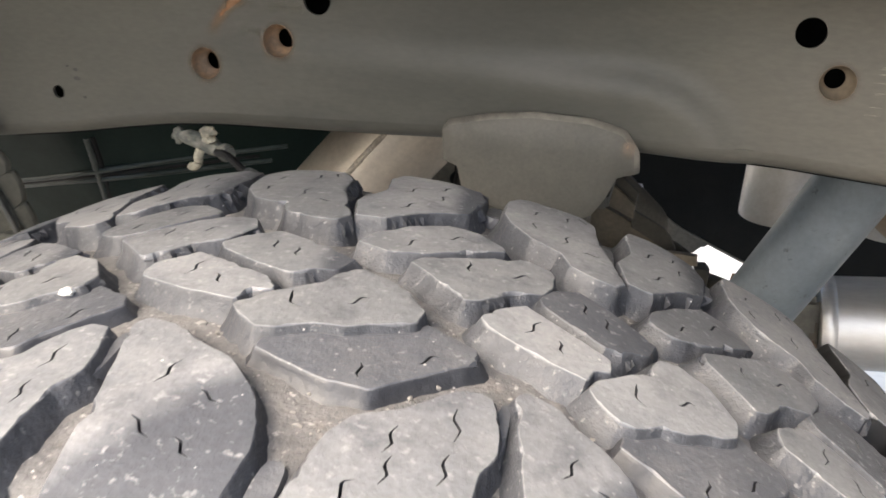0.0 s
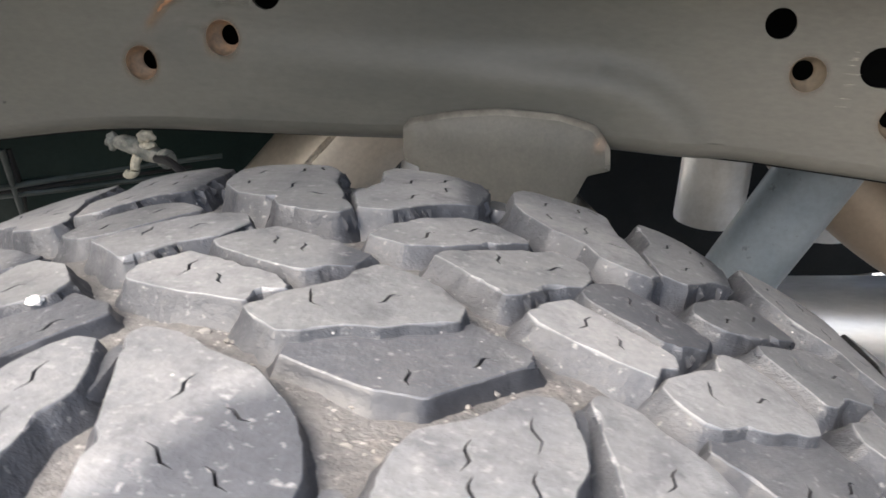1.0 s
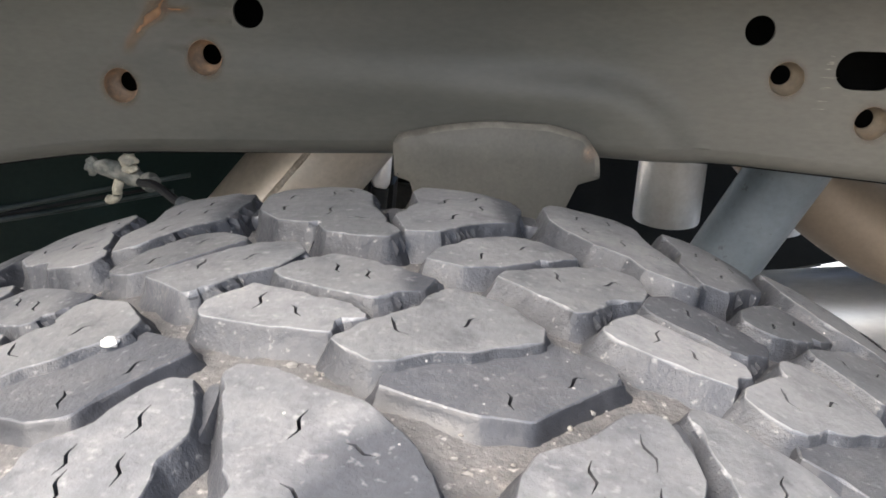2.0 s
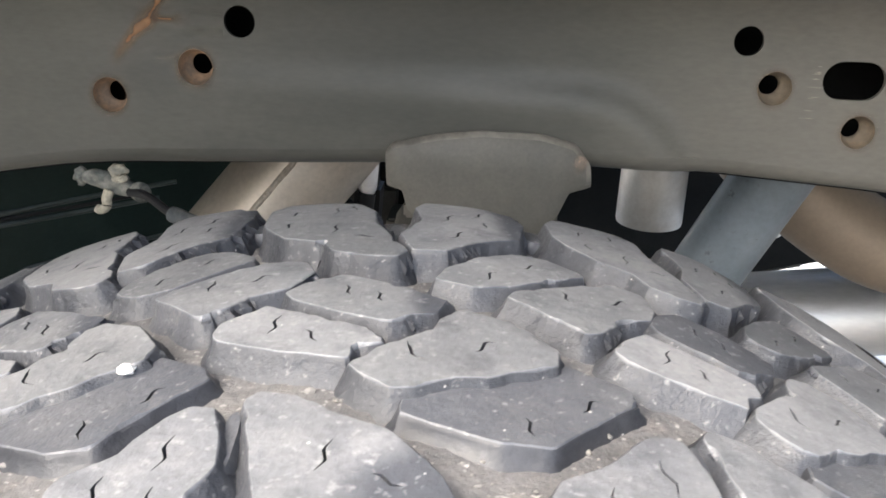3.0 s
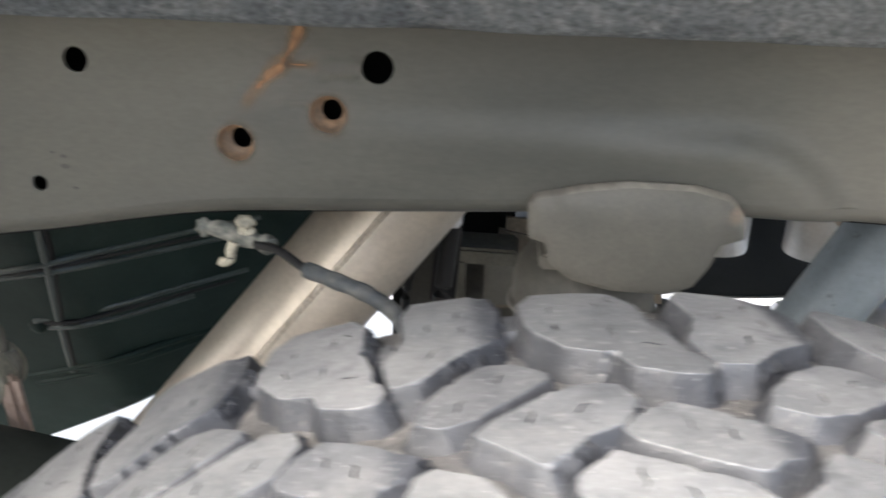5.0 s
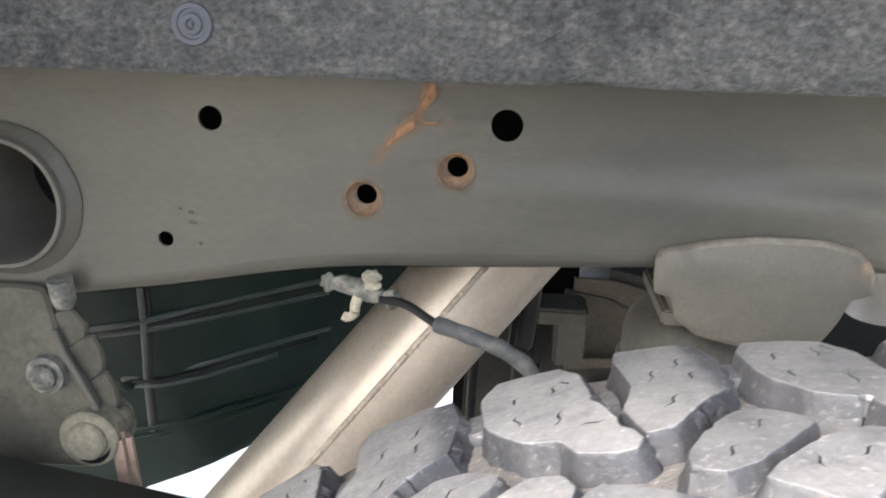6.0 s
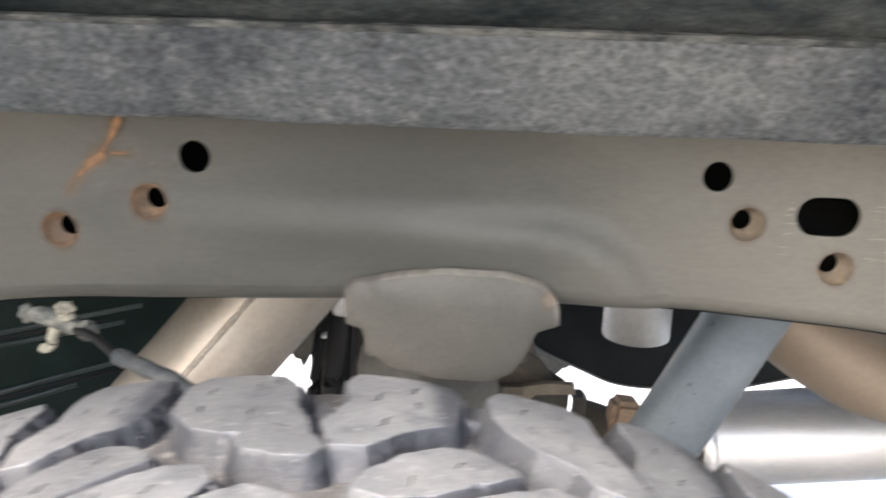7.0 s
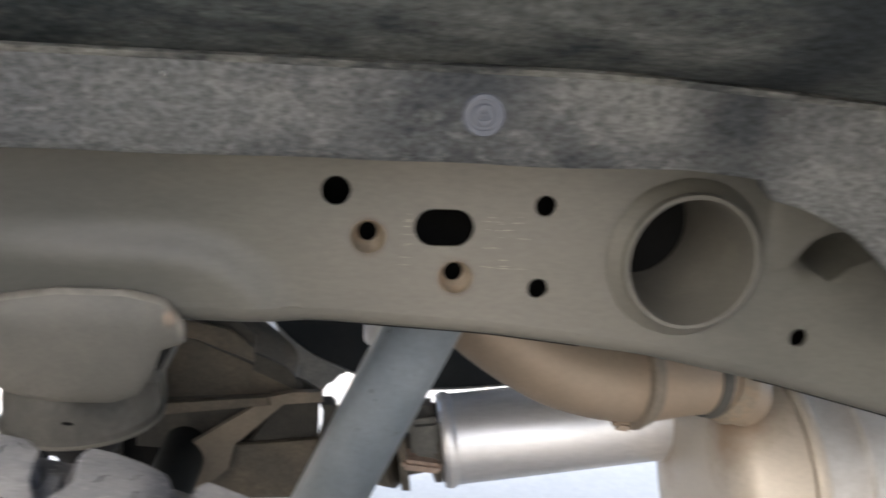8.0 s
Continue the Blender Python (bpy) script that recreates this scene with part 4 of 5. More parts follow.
def run_material(name, colour, second):
    """A stain that thins out to nothing at its edges."""
    m = material(name, colour, 0.8, spots=second, spot_scale=60, grain=0.12)
    n, l = m.node_tree.nodes, m.node_tree.links
    tc, t, r, tr, mx = n.new("ShaderNodeTexCoord"), n.new("ShaderNodeTexNoise"), n.new("ShaderNodeMapRange"), n.new("ShaderNodeBsdfTransparent"), n.new("ShaderNodeMixShader")
    t.inputs["Scale"].default_value, t.inputs["Detail"].default_value = 130, 3
    l.new(tc.outputs["Object"], t.inputs["Vector"])
    r.inputs["From Min"].default_value, r.inputs["From Max"].default_value = 0.0, 0.62
    l.new(t.outputs["Fac"], r.inputs["Value"])
    at, mu = n.new("ShaderNodeAttribute"), n.new("ShaderNodeMath")
    at.attribute_name = "soft"
    mu.operation = "MULTIPLY"
    l.new(r.outputs[0], mu.inputs[0])
    l.new(at.outputs["Fac"], mu.inputs[1])
    l.new(mu.outputs[0], mx.inputs["Fac"])
    l.new(tr.outputs[0], mx.inputs[1])
    l.new(n["Principled BSDF"].outputs[0], mx.inputs[2])
    l.new(mx.outputs[0], n["Material Output"].inputs[0])
    return m


RUST_RUN = run_material("rust_run", (0.290, 0.165, 0.085), (0.225, 0.140, 0.085))
PINK_RUN = run_material("pale_rust_bloom", (0.34, 0.26, 0.195), (0.29, 0.21, 0.15))
PALE_RUN = run_material("pale_run", (0.20, 0.185, 0.155), (0.17, 0.155, 0.13))


# ---- bump stop bracket under the rail ----
def bump_stop():
    ob = thing("bump_stop", (0.02, 0.40, 0.605), "dusty grey pressed steel bump stop bracket welded under the rail", "bracket")
    o = [(-0.048, 0.751), (-0.044, 0.7575), (-0.012, 0.766), (0.022, 0.771), (0.064, 0.770), (0.090, 0.763), (0.101, 0.748), (0.103, 0.731), (0.087, 0.7265), (0.081, 0.711), (0.071, 0.6945), (0.054, 0.688), (0.014, 0.689),
         (-0.015, 0.695), (-0.031, 0.707), (-0.035, 0.722), (-0.047, 0.7245)]
    o = rounded([(0.028 + (x - 0.028) * 0.986, 0.727 + (z - 0.727) * (0.945 if z > 0.73 else 0.985)) for x, z in o], 0.08, 0.006)

    def face(x, z):
        lean = 0.006 * step(0.745, 0.772, z)
        return (x, 0.3560 + lean + 0.10 * max(0, 0.705 - z) + 1.2 * (x - 0.028) ** 2, z)
    bm = plate(o, [], face, lambda x, z: (x, face(x, z)[1] + 0.007, z), 0.012, 0.0036)
    bm.normal_update()
    # paler bevel along the top and the right corner
    for f in bm.faces:
        c = f.calc_center_median()
        if abs(f.normal.y) < 0.93 and (c.z > 0.752 or (c.x > 0.088 and c.z > 0.735)) and c.y < face(c.x, c.z)[1] + 0.004:
            f.material_index = 1
    part("bracket_plate", bm, PLATE_PAINT, ob, "", 50, PALE_EDGE)
    # rust showing through at one upper corner
    bm = bmesh.new()
    layer = bm.verts.layers.float.new("soft")
    rings = []
    for k_, al in ((0.0, 0.65), (0.45, 0.5), (1.0, 0.0)):
        ring = []
        for i in range(18):
            a = 2 * math.pi * i / 18
            x, z = 0.0925 + 0.0060 * k_ * math.cos(a), 0.7490 + 0.0080 * k_ * math.sin(a)
            v = bm.verts.new((x, face(x, z)[1] - 0.0007, z))
            v[layer] = al
            ring.append(v)
        rings.append(ring)
    for a, b in zip(rings, rings[1:]):
        for i in range(18):
            bm.faces.new((a[i], a[(i + 1) % 18], b[(i + 1) % 18], b[i]))
    part("rust_stain", bm, PINK_RUN, ob, "pale rust showing through the paint", 0)
    bm = bmesh.new()
    for x, w in ((-0.028, 0.006), (0.074, 0.006)):
        block((x, 0.4095, 0.722), (w, 0.096, 0.030), bevel=0.002, bm=bm)
    block((0.023, 0.43, 0.70), (0.116, 0.10, 0.012), bevel=0.002, bm=bm)
    part("bracket_web", bm, PLATE_PAINT, ob, "", 40)
    bm = lathe((0.006, 0.452, 0.636), (0.006, 0.452, 0.74), [(0.0, 0.0575), (0.0, 0.0590), (0.001, 0.0602), (0.003, 0.0605), (0.0045, 0.0590), (0.006, 0.0575), (0.024, 0.0570), (0.036, 0.0545), (0.046, 0.048), (0.054, 0.036), (0.060, 0.020), (0.078, 0.018), (0.078, 0.0), (0.054, 0.0), (0.045, 0.043), (0.02, 0.0545)], 56, True)
    part("cup", bm, CUP_PAINT, ob, "round cup, darkened for the shade under the bracket", 40)
    part("rim", lathe((0.006, 0.452, 0.6355), (0.006, 0.452, 0.640), [(0.0, 0.0580), (0.0, 0.0600), (0.0012, 0.0612), (0.0030, 0.0612), (0.0042, 0.0596), (0.0042, 0.0580)], 56, True), PLATE_PAINT, ob, "thin pale rolled rim", 40)
    part("rubber_stop", lathe((0.006, 0.452, 0.60), (0.006, 0.452, 0.70), [(0, 0.0), (0.004, 0.022), (0.014, 0.03), (0.03, 0.034), (0.1, 0.036)], 36), BLACK_RUBBER, ob, "black rubber stop")
    part("nick", block((0.012, 0.3945, 0.656), (0.007, 0.002, 0.002), (0, 8, 0), 0.0006), RAIL_DARK, ob, "small dark slit")
    return ob


# ---- wheel-arch liner ----
def wheel_liner():
    ob = thing("wheel_liner", (0, 0.27, 0.88), "mottled grey fleece wheel-arch liner with a folded lip", "liner")

    def barrel(x):
        return 0.397 + math.sqrt(max(0.01, 0.80 ** 2 - x * x))

    def fold(x):
        return min(0.9265, barrel(x) - 0.012) - 0.10 * max(0, x - 0.33) ** 1.3

    edge = [(-2, 0.875), (0.40, 0.875), (0.443, 0.872), (0.449, 0.861), (0.472, 0.8555), (0.491, 0.847), (0.507, 0.839), (0.524, 0.825), (0.56, 0.795), (0.9, 0.55)]

    def foot(x):
        for (x0, z0), (x1, z1) in zip(edge, edge[1:]):
            if x <= x1:
                return z0 + (z1 - z0) * (x - x0) / (x1 - x0)
        return edge[-1][1]
    xs = [-0.75 + 1.50 * i / 240 for i in range(241)]

    def section(x):
        f, b, z0 = fold(x), barrel(x), foot(x)
        z0 = min(z0, f - 0.02)
        wav = 0.0016 * noise.noise(Vector((x * 14, 3, 1)))
        low = [(0.284, z0 + 0.003), (0.272, z0 - 0.001 + wav), (0.268, z0 + 0.003 + wav), (0.2665, z0 + 0.02), (0.265, (z0 + f) / 2), (0.2640, f - 0.0035), (0.2615, f - 0.0015 + 0.5 * wav), (0.2605, f + 0.5 * wav), (0.264, f + 0.0015)]
        up = []
        for i in range(1, 11):
            y = 0.254 - (0.254 + 0.183) * i / 10
            k = step(0.262, 0.02, y)
            up.append((y, f + (b - f) * (0.25 * i / 10 + 0.75 * k) + 0.002 * noise.noise(Vector((x * 9, y * 9, 6)))))
        return low, up
    for nm, which, mat in (("lip", 0, FELT), ("fold", 2, FELT_WORN), ("arch", 1, FELT_DARK)):
        bm = bmesh.new()
        prev = None
        for x in xs:
            low, up = section(x)
            line = low[:6] if which == 0 else low[5:] if which == 2 else [low[-1]] + up
            cur = [bm.verts.new((x, y, z)) for y, z in line]
            if prev:
                for i in range(len(cur) - 1):
                    bm.faces.new((prev[i], prev[i + 1], cur[i + 1], cur[i]))
            prev = cur
        bmesh.ops.solidify(bm, geom=bm.faces[:], thickness=0.003)
        part(nm, bm, mat, ob, ("mottled grey hanging lip", "darker arched upper shell", "pale worn fold")[which], 60)
    for x in (0.2788, -0.3268):
        y = 0.2645
        bm = lathe((x, y + 0.004, 0.9015), (x, y - 0.006, 0.9015), [(0, 0.0118), (0.004, 0.0118), (0.0056, 0.0112), (0.0056, 0.0085), (0.0046, 0.0080), (0.0046, 0.0062), (0.0062, 0.0056), (0.0062, 0.0030), (0.0048, 0.0026), (0.0048, 0.0014), (0.0066, 0.0010)], 32)
        part("push_rivet", bm, RIVET, ob, "round blue-grey plastic push rivet", 30)
    part("fleck", lump((0.1138, 0.2635, 0.9157), (0.0022, 0.0008, 0.0022), 3, 0.5), FELT_WORN, ob, "small pale fleck", 60)
    return ob


# ---- things behind the rail ----
def steel_tube():
    a, b = (-0.050, 0.652, 0.80), (-0.469, 0.510, 0.30)
    ob = thing("steel_tube", b, "pale dusty steel tube with a long weld seam", "pipe")
    L = (Vector(b) - Vector(a)).length
    part("tube", lathe(a, b, [(0, 0.052), (0, 0.0575), (L, 0.0575), (L, 0.052)], 56, True), TUBE_STEEL, ob)
    bm = bmesh.new()
    ax = (Vector(b) - Vector(a)).normalized()
    up = Vector((0.08, -0.93, 0.35))
    out = (up - ax * ax.dot(up)).normalized()
    for i in range(340):
        p = Vector(a) + ax * (L * i / 340) + out * 0.0564
        lump(p, (0.0036, 0.0036, 0.0036), i, 0.3, 1, bm)
    part("weld_bead", bm, WELD, ob, "rough shiny weld seam", 60)
    return ob


def shock_absorber():
    a, b = (0.340, 0.527, 0.82), (0.138, 0.585, 0.35)
    ob = thing("shock_absorber", b, "blue-grey painted shock absorber standing aslant behind the rail", "shock absorber")
    L = (Vector(b) - Vector(a)).length
    part("body", lathe(a, b, [(0.0, 0.02), (0.004, 0.030), (0.012, 0.0345), (L - 0.012, 0.0345), (L - 0.004, 0.030), (L, 0.02)], 48), SHOCK_PAINT, ob)
    part("eye", lathe((0.346, 0.49, 0.835), (0.346, 0.56, 0.835), [(0, 0.010), (0, 0.022), (0.07, 0.022), (0.07, 0.010)], 32, True), SHOCK_PAINT, ob)
    part("eye", lathe((0.14, 0.555, 0.335), (0.14, 0.625, 0.335), [(0, 0.010), (0, 0.022), (0.07, 0.022), (0.07, 0.010)], 32, True), SHOCK_PAINT, ob)
    part("bolt", lathe((0.346, 0.440, 0.835), (0.346, 0.565, 0.835), [(0, 0.010), (0.125, 0.010)], 16), AXLE_METAL, ob)
    part("mount", block((0.075, 0.590, 0.345), (0.16, 0.055, 0.05), (0, 0, 0), 0.006), AXLE_METAL, ob, "dusty bracket reaching to the axle tube")
    return ob


def exhaust():
    ob = thing("exhaust_pipe", (0.68, 0.70, 0.45), "tan heat-tinted exhaust pipe with a clamp, entering a pale muffler", "exhaust")
    path = [(0.23, 0.70, 0.82), (0.29, 0.69, 0.71), (0.36, 0.675, 0.643), (0.43, 0.668, 0.598), (0.485, 0.665, 0.580), (0.54, 0.67, 0.572), (0.63, 0.687, 0.562), (0.69, 0.71, 0.535)]
    part("pipe", sweep(path, lambda t: 0.047 - 0.010 * step(0.70, 0.86, t), 40, 10), TAN_PIPE, ob, "", 60)
    bm = lathe((0.528, 0.669, 0.573), (0.552, 0.6725, 0.571), [(0, 0.045), (0, 0.051), (0.003, 0.0555), (0.006, 0.0555), (0.009, 0.052), (0.016, 0.051), (0.020, 0.049), (0.020, 0.036)], 40, True)
    part("clamp", bm, PALE_ARM, ob, "dusty brown clamp", 40)
    part("clamp_lug", block((0.520, 0.655, 0.526), (0.022, 0.02, 0.012), (0, 8, 0), 0.004), TAN_PIPE, ob)
    part("gasket", lathe((0.622, 0.6855, 0.5635), (0.640, 0.689, 0.560), [(0, 0.036), (0.001, 0.0400), (0.014, 0.0405), (0.016, 0.036)], 40, True), CUP_PAINT, ob, "dark ring at the pipe joint", 40)
    part("collar", lathe((0.640, 0.689, 0.560), (0.685, 0.705, 0.540), [(0, 0.036), (0, 0.039), (0.012, 0.042), (0.024, 0.043), (0.024, 0.036)], 40, True), PALE_RUST, ob, "rusty weld collar", 40)
    return ob


def muffler():
    ob = thing("muffler", (0.9, 0.79, 0.22), "pale cream steel muffler drum with a rolled seam", "muffler")
    a, b = (0.678, 0.795, 0.367), (1.38, 0.80, 0.391)
    part("drum", lathe(a, b, [(0.0, 0.0), (0.0, 0.10), (0.004, 0.135), (0.014, 0.152), (0.03, 0.160), (0.07, 0.166), (0.084, 0.168), (0.085, 0.158), (0.095, 0.158)], 72), CREAM_METAL, ob, "", 50)
    part("seam", lathe((0.766, 0.7975, 0.371), (0.79, 0.7975, 0.372), [(0, 0.16), (0, 0.174), (0.004, 0.177), (0.012, 0.177), (0.016, 0.174), (0.016, 0.16)], 72, True), CREAM_METAL, ob, "rolled seam")
    part("shell", lathe((0.780, 0.7975, 0.371), b, [(0, 0.165), (0.055, 0.165), (0.057, 0.172), (0.064, 0.172), (0.066, 0.165), (0.5, 0.165)], 72), ZINC, ob, "grey steel shell", 40)
    return ob


def drive_shaft():
    ob = thing("drive_shaft", (0.37, 0.93, 0.25), "bright bare aluminium drive shaft with a flanged joint", "drive shaft")
    a, b = (0.352, 0.93, 0.362), (1.3, 0.93, 0.480)
    part("shaft", lathe(a, b, [(0, 0.03), (0, 0.066), (0.004, 0.0685), (0.010, 0.0695), (0.016, 0.0685), (0.020, 0.0655), (0.93, 0.0655), (0.93, 0.03)], 56, True), BRIGHT_METAL, ob)
    bm = lathe((0.292, 0.93, 0.338), (0.354, 0.93, 0.346), [(0, 0.02), (0, 0.05), (0.012, 0.052), (0.012, 0.03), (0.045, 0.028), (0.05, 0.045), (0.06, 0.045), (0.06, 0.02)], 32, True)
    joint = part("joint", bm, AXLE_METAL, ob, "dusty universal joint", 30)
    for s in (-1, 1):
        part("ear", block((0.329, 0.93 + s * 0.032, 0.372), (0.046, 0.018, 0.082), (0, -6, 0), 0.008), GREY_STEEL, joint, "dusty grey ear")
    part("flange", block((0.322, 0.905, 0.350), (0.056, 0.07, 0.016), (0, 8, 0), 0.005), PINK_RUST, joint, "pinkish rusty flange")
    part("bolt", lathe((0.354, 0.885, 0.373), (0.370, 0.885, 0.375), [(0, 0.008), (0.014, 0.008)], 6), BRIGHT_METAL, joint, "", 30)
    part("yoke", block((0.252, 0.95, 0.384), (0.042, 0.04, 0.056), (0, 8, 10), 0.008), RUST, joint, "rust-brown yoke")
    part("cap", block((0.250, 0.90, 0.364), (0.05, 0.05, 0.03), (0, 10, 20), 0.008), RUST, joint, "rust-brown bearing cap")
    return ob


def axle():
    ob = thing("axle", (0.0, 0.9, 0.24), "brown dusty axle housing with welded brackets and ribs", "axle")
    part("tube", lathe((-0.02, 0.15, 0.325), (-0.02, 1.62, 0.325), [(0, 0.02), (0, 0.032), (1.47, 0.032), (1.47, 0.02)], 40, True), BODY, ob, "dark axle tube")
    part("differential", lump((0.0, 1.17, 0.36), (0.13, 0.11, 0.12), 2, 0.12, 4), AXLE_METAL, ob, "", 60)
    part("pinion_nose", lathe((0.195, 0.99, 0.335), (0.30, 0.94, 0.340), [(0, 0.05), (0.05, 0.045), (0.09, 0.045), (0.09, 0.055), (0.112, 0.055), (0.112, 0.02)], 40), AXLE_METAL, ob)

    def flat(o, y, th, name, mat, label="", lean=0.0):
        part(name, plate(o, [], lambda x, z: (x, y + lean * (z - 0.4), z), lambda x, z: (x, y + th + lean * (z - 0.4), z), 0, 0.0012), mat, ob, label, 30)
    flat([(-0.06, 0.505), (0.001, 0.495), (0.148, 0.424), (0.147, 0.413), (-0.001, 0.407), (-0.06, 0.404)], 0.98, 0.012, "gusset", AXLE_METAL)
    flat([(-0.05, 0.532), (0.001, 0.531), (0.049, 0.520), (0.084, 0.492), (0.083, 0.470), (0.005, 0.503), (-0.05, 0.512)], 0.958, 0.006, "flange", AXLE_METAL, "grey dusty flange")
    flat([(0.0, 0.545), (0.061, 0.530), (0.086, 0.507), (0.084, 0.484), (0.047, 0.512), (0.0, 0.52)], 0.970, 0.006, "rib", DUSTY_DARK, "dark rib")
    flat([(0.080, 0.480), (0.104, 0.469), (0.128, 0.457), (0.140, 0.444), (0.148, 0.428), (0.150, 0.412), (0.143, 0.419), (0.080, 0.452)], 0.972, 0.006, "rib", DUSTY_DARK, "dark rib")
    flat([(-0.06, 0.416), (0.105, 0.4275), (0.107, 0.413), (-0.06, 0.397)], 0.935, 0.012, "ledge", AXLE_METAL)
    flat([(-0.09, 0.384), (0.102, 0.396), (0.06, 0.372), (-0.034, 0.320), (-0.09, 0.325)], 0.985, 0.006, "web", DUSTY_DARK, "dark web")
    flat([(-0.028, 0.336), (0.108, 0.424), (0.140, 0.431), (0.180, 0.431), (0.182, 0.414), (0.126, 0.410), (0.057, 0.346), (0.048, 0.308), (0.002, 0.270), (-0.03, 0.30)], 0.945, 0.012, "arm", PALE_ARM, "pale brown slanting arm")
    flat([(0.115, 0.400), (0.176, 0.402), (0.175, 0.343), (0.070, 0.332)], 0.972, 0.006, "web", DUSTY_DARK, "dark web")
    flat([(-0.03, 0.25), (0.0, 0.30), (0.056, 0.338), (0.175, 0.348), (0.20, 0.25)], 0.962, 0.012, "lower_web", AXLE_METAL)
    flat([(0.176, 0.409), (0.194, 0.410), (0.201, 0.403), (0.199, 0.349), (0.186, 0.344), (0.180, 0.36), (0.181, 0.398)], 0.950, 0.03, "tab", DUSTY_DARK, "dark hooked tab")
    # dark sheet added behind the brackets to close bright gaps
    flat([(-0.06, 0.30), (-0.06, 0.49), (0.08, 0.45), (0.150, 0.424), (0.172, 0.41), (0.172, 0.30)], 1.002, 0.006, "back_web", DUSTY_DARK, "dark web")
    # open box bracket between the tube and the bump stop
    part("bracket_top", block((-0.075, 0.935, 0.491), (0.086, 0.07, 0.024), (0, 1, 0), 0.004), OLIVE_STEEL, ob)
    part("bracket_side", block((-0.111, 0.935, 0.43), (0.013, 0.07, 0.11), (0, 0, 0), 0.003), OLIVE_STEEL, ob)
    part("bracket_tongue", block((-0.056, 0.925, 0.450), (0.044, 0.04, 0.068), (0, 0, 0), 0.005), PLATE_PAINT, ob, "dusty inner block")
    # dark sheets added to draw the shade in and behind the bracket
    part("bracket_recess", block((-0.088, 0.962, 0.44), (0.04, 0.012, 0.09), (0, 0, 0), 0.002), DUSTY_DARK, ob, "dark sheet standing for the shade in the recess")
    part("bracket_back", block((-0.130, 1.055, 0.40), (0.19, 0.01, 0.48), (0, 0, 0), 0.003), RAIL_DARK, ob, "near-black sheet added for the shade behind the bracket")
    return ob


def far_rail():
    ob = thing("far_frame_rail", (0.2, 1.2, 0.42), "black far-side frame rail in shade", "frame rail")
    xs = [-0.09 + 0.03 * i for i in range(47)]
    edge = [(-0.4, 0.47), (0.04, 0.412), (0.081, 0.366), (0.134, 0.317), (0.189, 0.290), (0.232, 0.272), (0.255, 0.262), (0.315, 0.239), (0.387, 0.238), (0.47, 0.241), (0.55, 0.25), (1.4, 0.47)]

    def low(x):
        for (x0, z0), (x1, z1) in zip(edge, edge[1:]):
            if x <= x1:
                return z0 + (z1 - z0) * (x - x0) / (x1 - x0)
        return edge[-1][1]

    o = [(x, low(x)) for x in xs] + [(x, 0.95) for x in xs[::-1]]
    part("web", plate(o, [], lambda x, z: (x, 1.385, z), lambda x, z: (x, 1.405, z), 0.05), BODY, ob)
    part("boss", lathe((0.298, 1.16, 0.952), (0.298, 1.16, 0.424), [(0, 0.05), (0.450, 0.055), (0.518, 0.0555), (0.522, 0.0545), (0.523, 0.052)], 40), ZINC, ob, "pale round boss", 30)
    part("boss", lathe((0.468, 1.16, 0.952), (0.468, 1.16, 0.420), [(0, 0.05), (0.455, 0.053), (0.522, 0.0535), (0.526, 0.0525), (0.527, 0.050)], 40), ZINC, ob, "pale round boss", 30)
    # pale bead along the lower edge: its highlight is put into the colour
    lip = [-0.1 + 0.05 * i for i in range(16)]
    part("lower_lip", sweep([(x, 1.384, low(x)) for x in lip], 0.0026, 8, 3), GREY_STEEL, ob, "thin pale bead standing for the highlight on the lower edge", 60)
    return ob


def heat_shield():
    """Greyish sheet and pale cover far behind the axle."""
    ob = thing("heat_shield", (0.16, 1.42, 0.19), "dusty grey heat shield sheet with a ragged lower edge", "heat shield")
    o = [(0.023, 0.335), (0.089, 0.353), (0.25, 0.30), (0.224, 0.262), (0.214, 0.252), (0.208, 0.252), (0.194, 0.237), (0.188, 0.232), (0.182, 0.231), (0.173, 0.219), (0.168, 0.188), (0.124, 0.188), (0.09, 0.262), (0.03, 0.30)]
    part("sheet", plate(o, [], lambda x, z: (x, 1.424, z), lambda x, z: (x, 1.430, z), 0, 0.001), GREY_STEEL, ob, "", 30)
    part("cover", plate([(0.004, 0.405), (0.080, 0.405), (0.092, 0.350), (0.049, 0.322), (0.030, 0.345)], [], lambda x, z: (x, 1.350 - 0.7 * (z - 0.36), z), lambda x, z: (x, 1.358 - 0.7 * (z - 0.36), z), 0, 0.002), BRIGHT_METAL, ob, "pale grey cover", 30)
    part("stay", block((0.03, 1.436, 0.32), (0.14, 0.014, 0.03), (0, 0, 0), 0.003), GREY_STEEL, ob)
    return ob


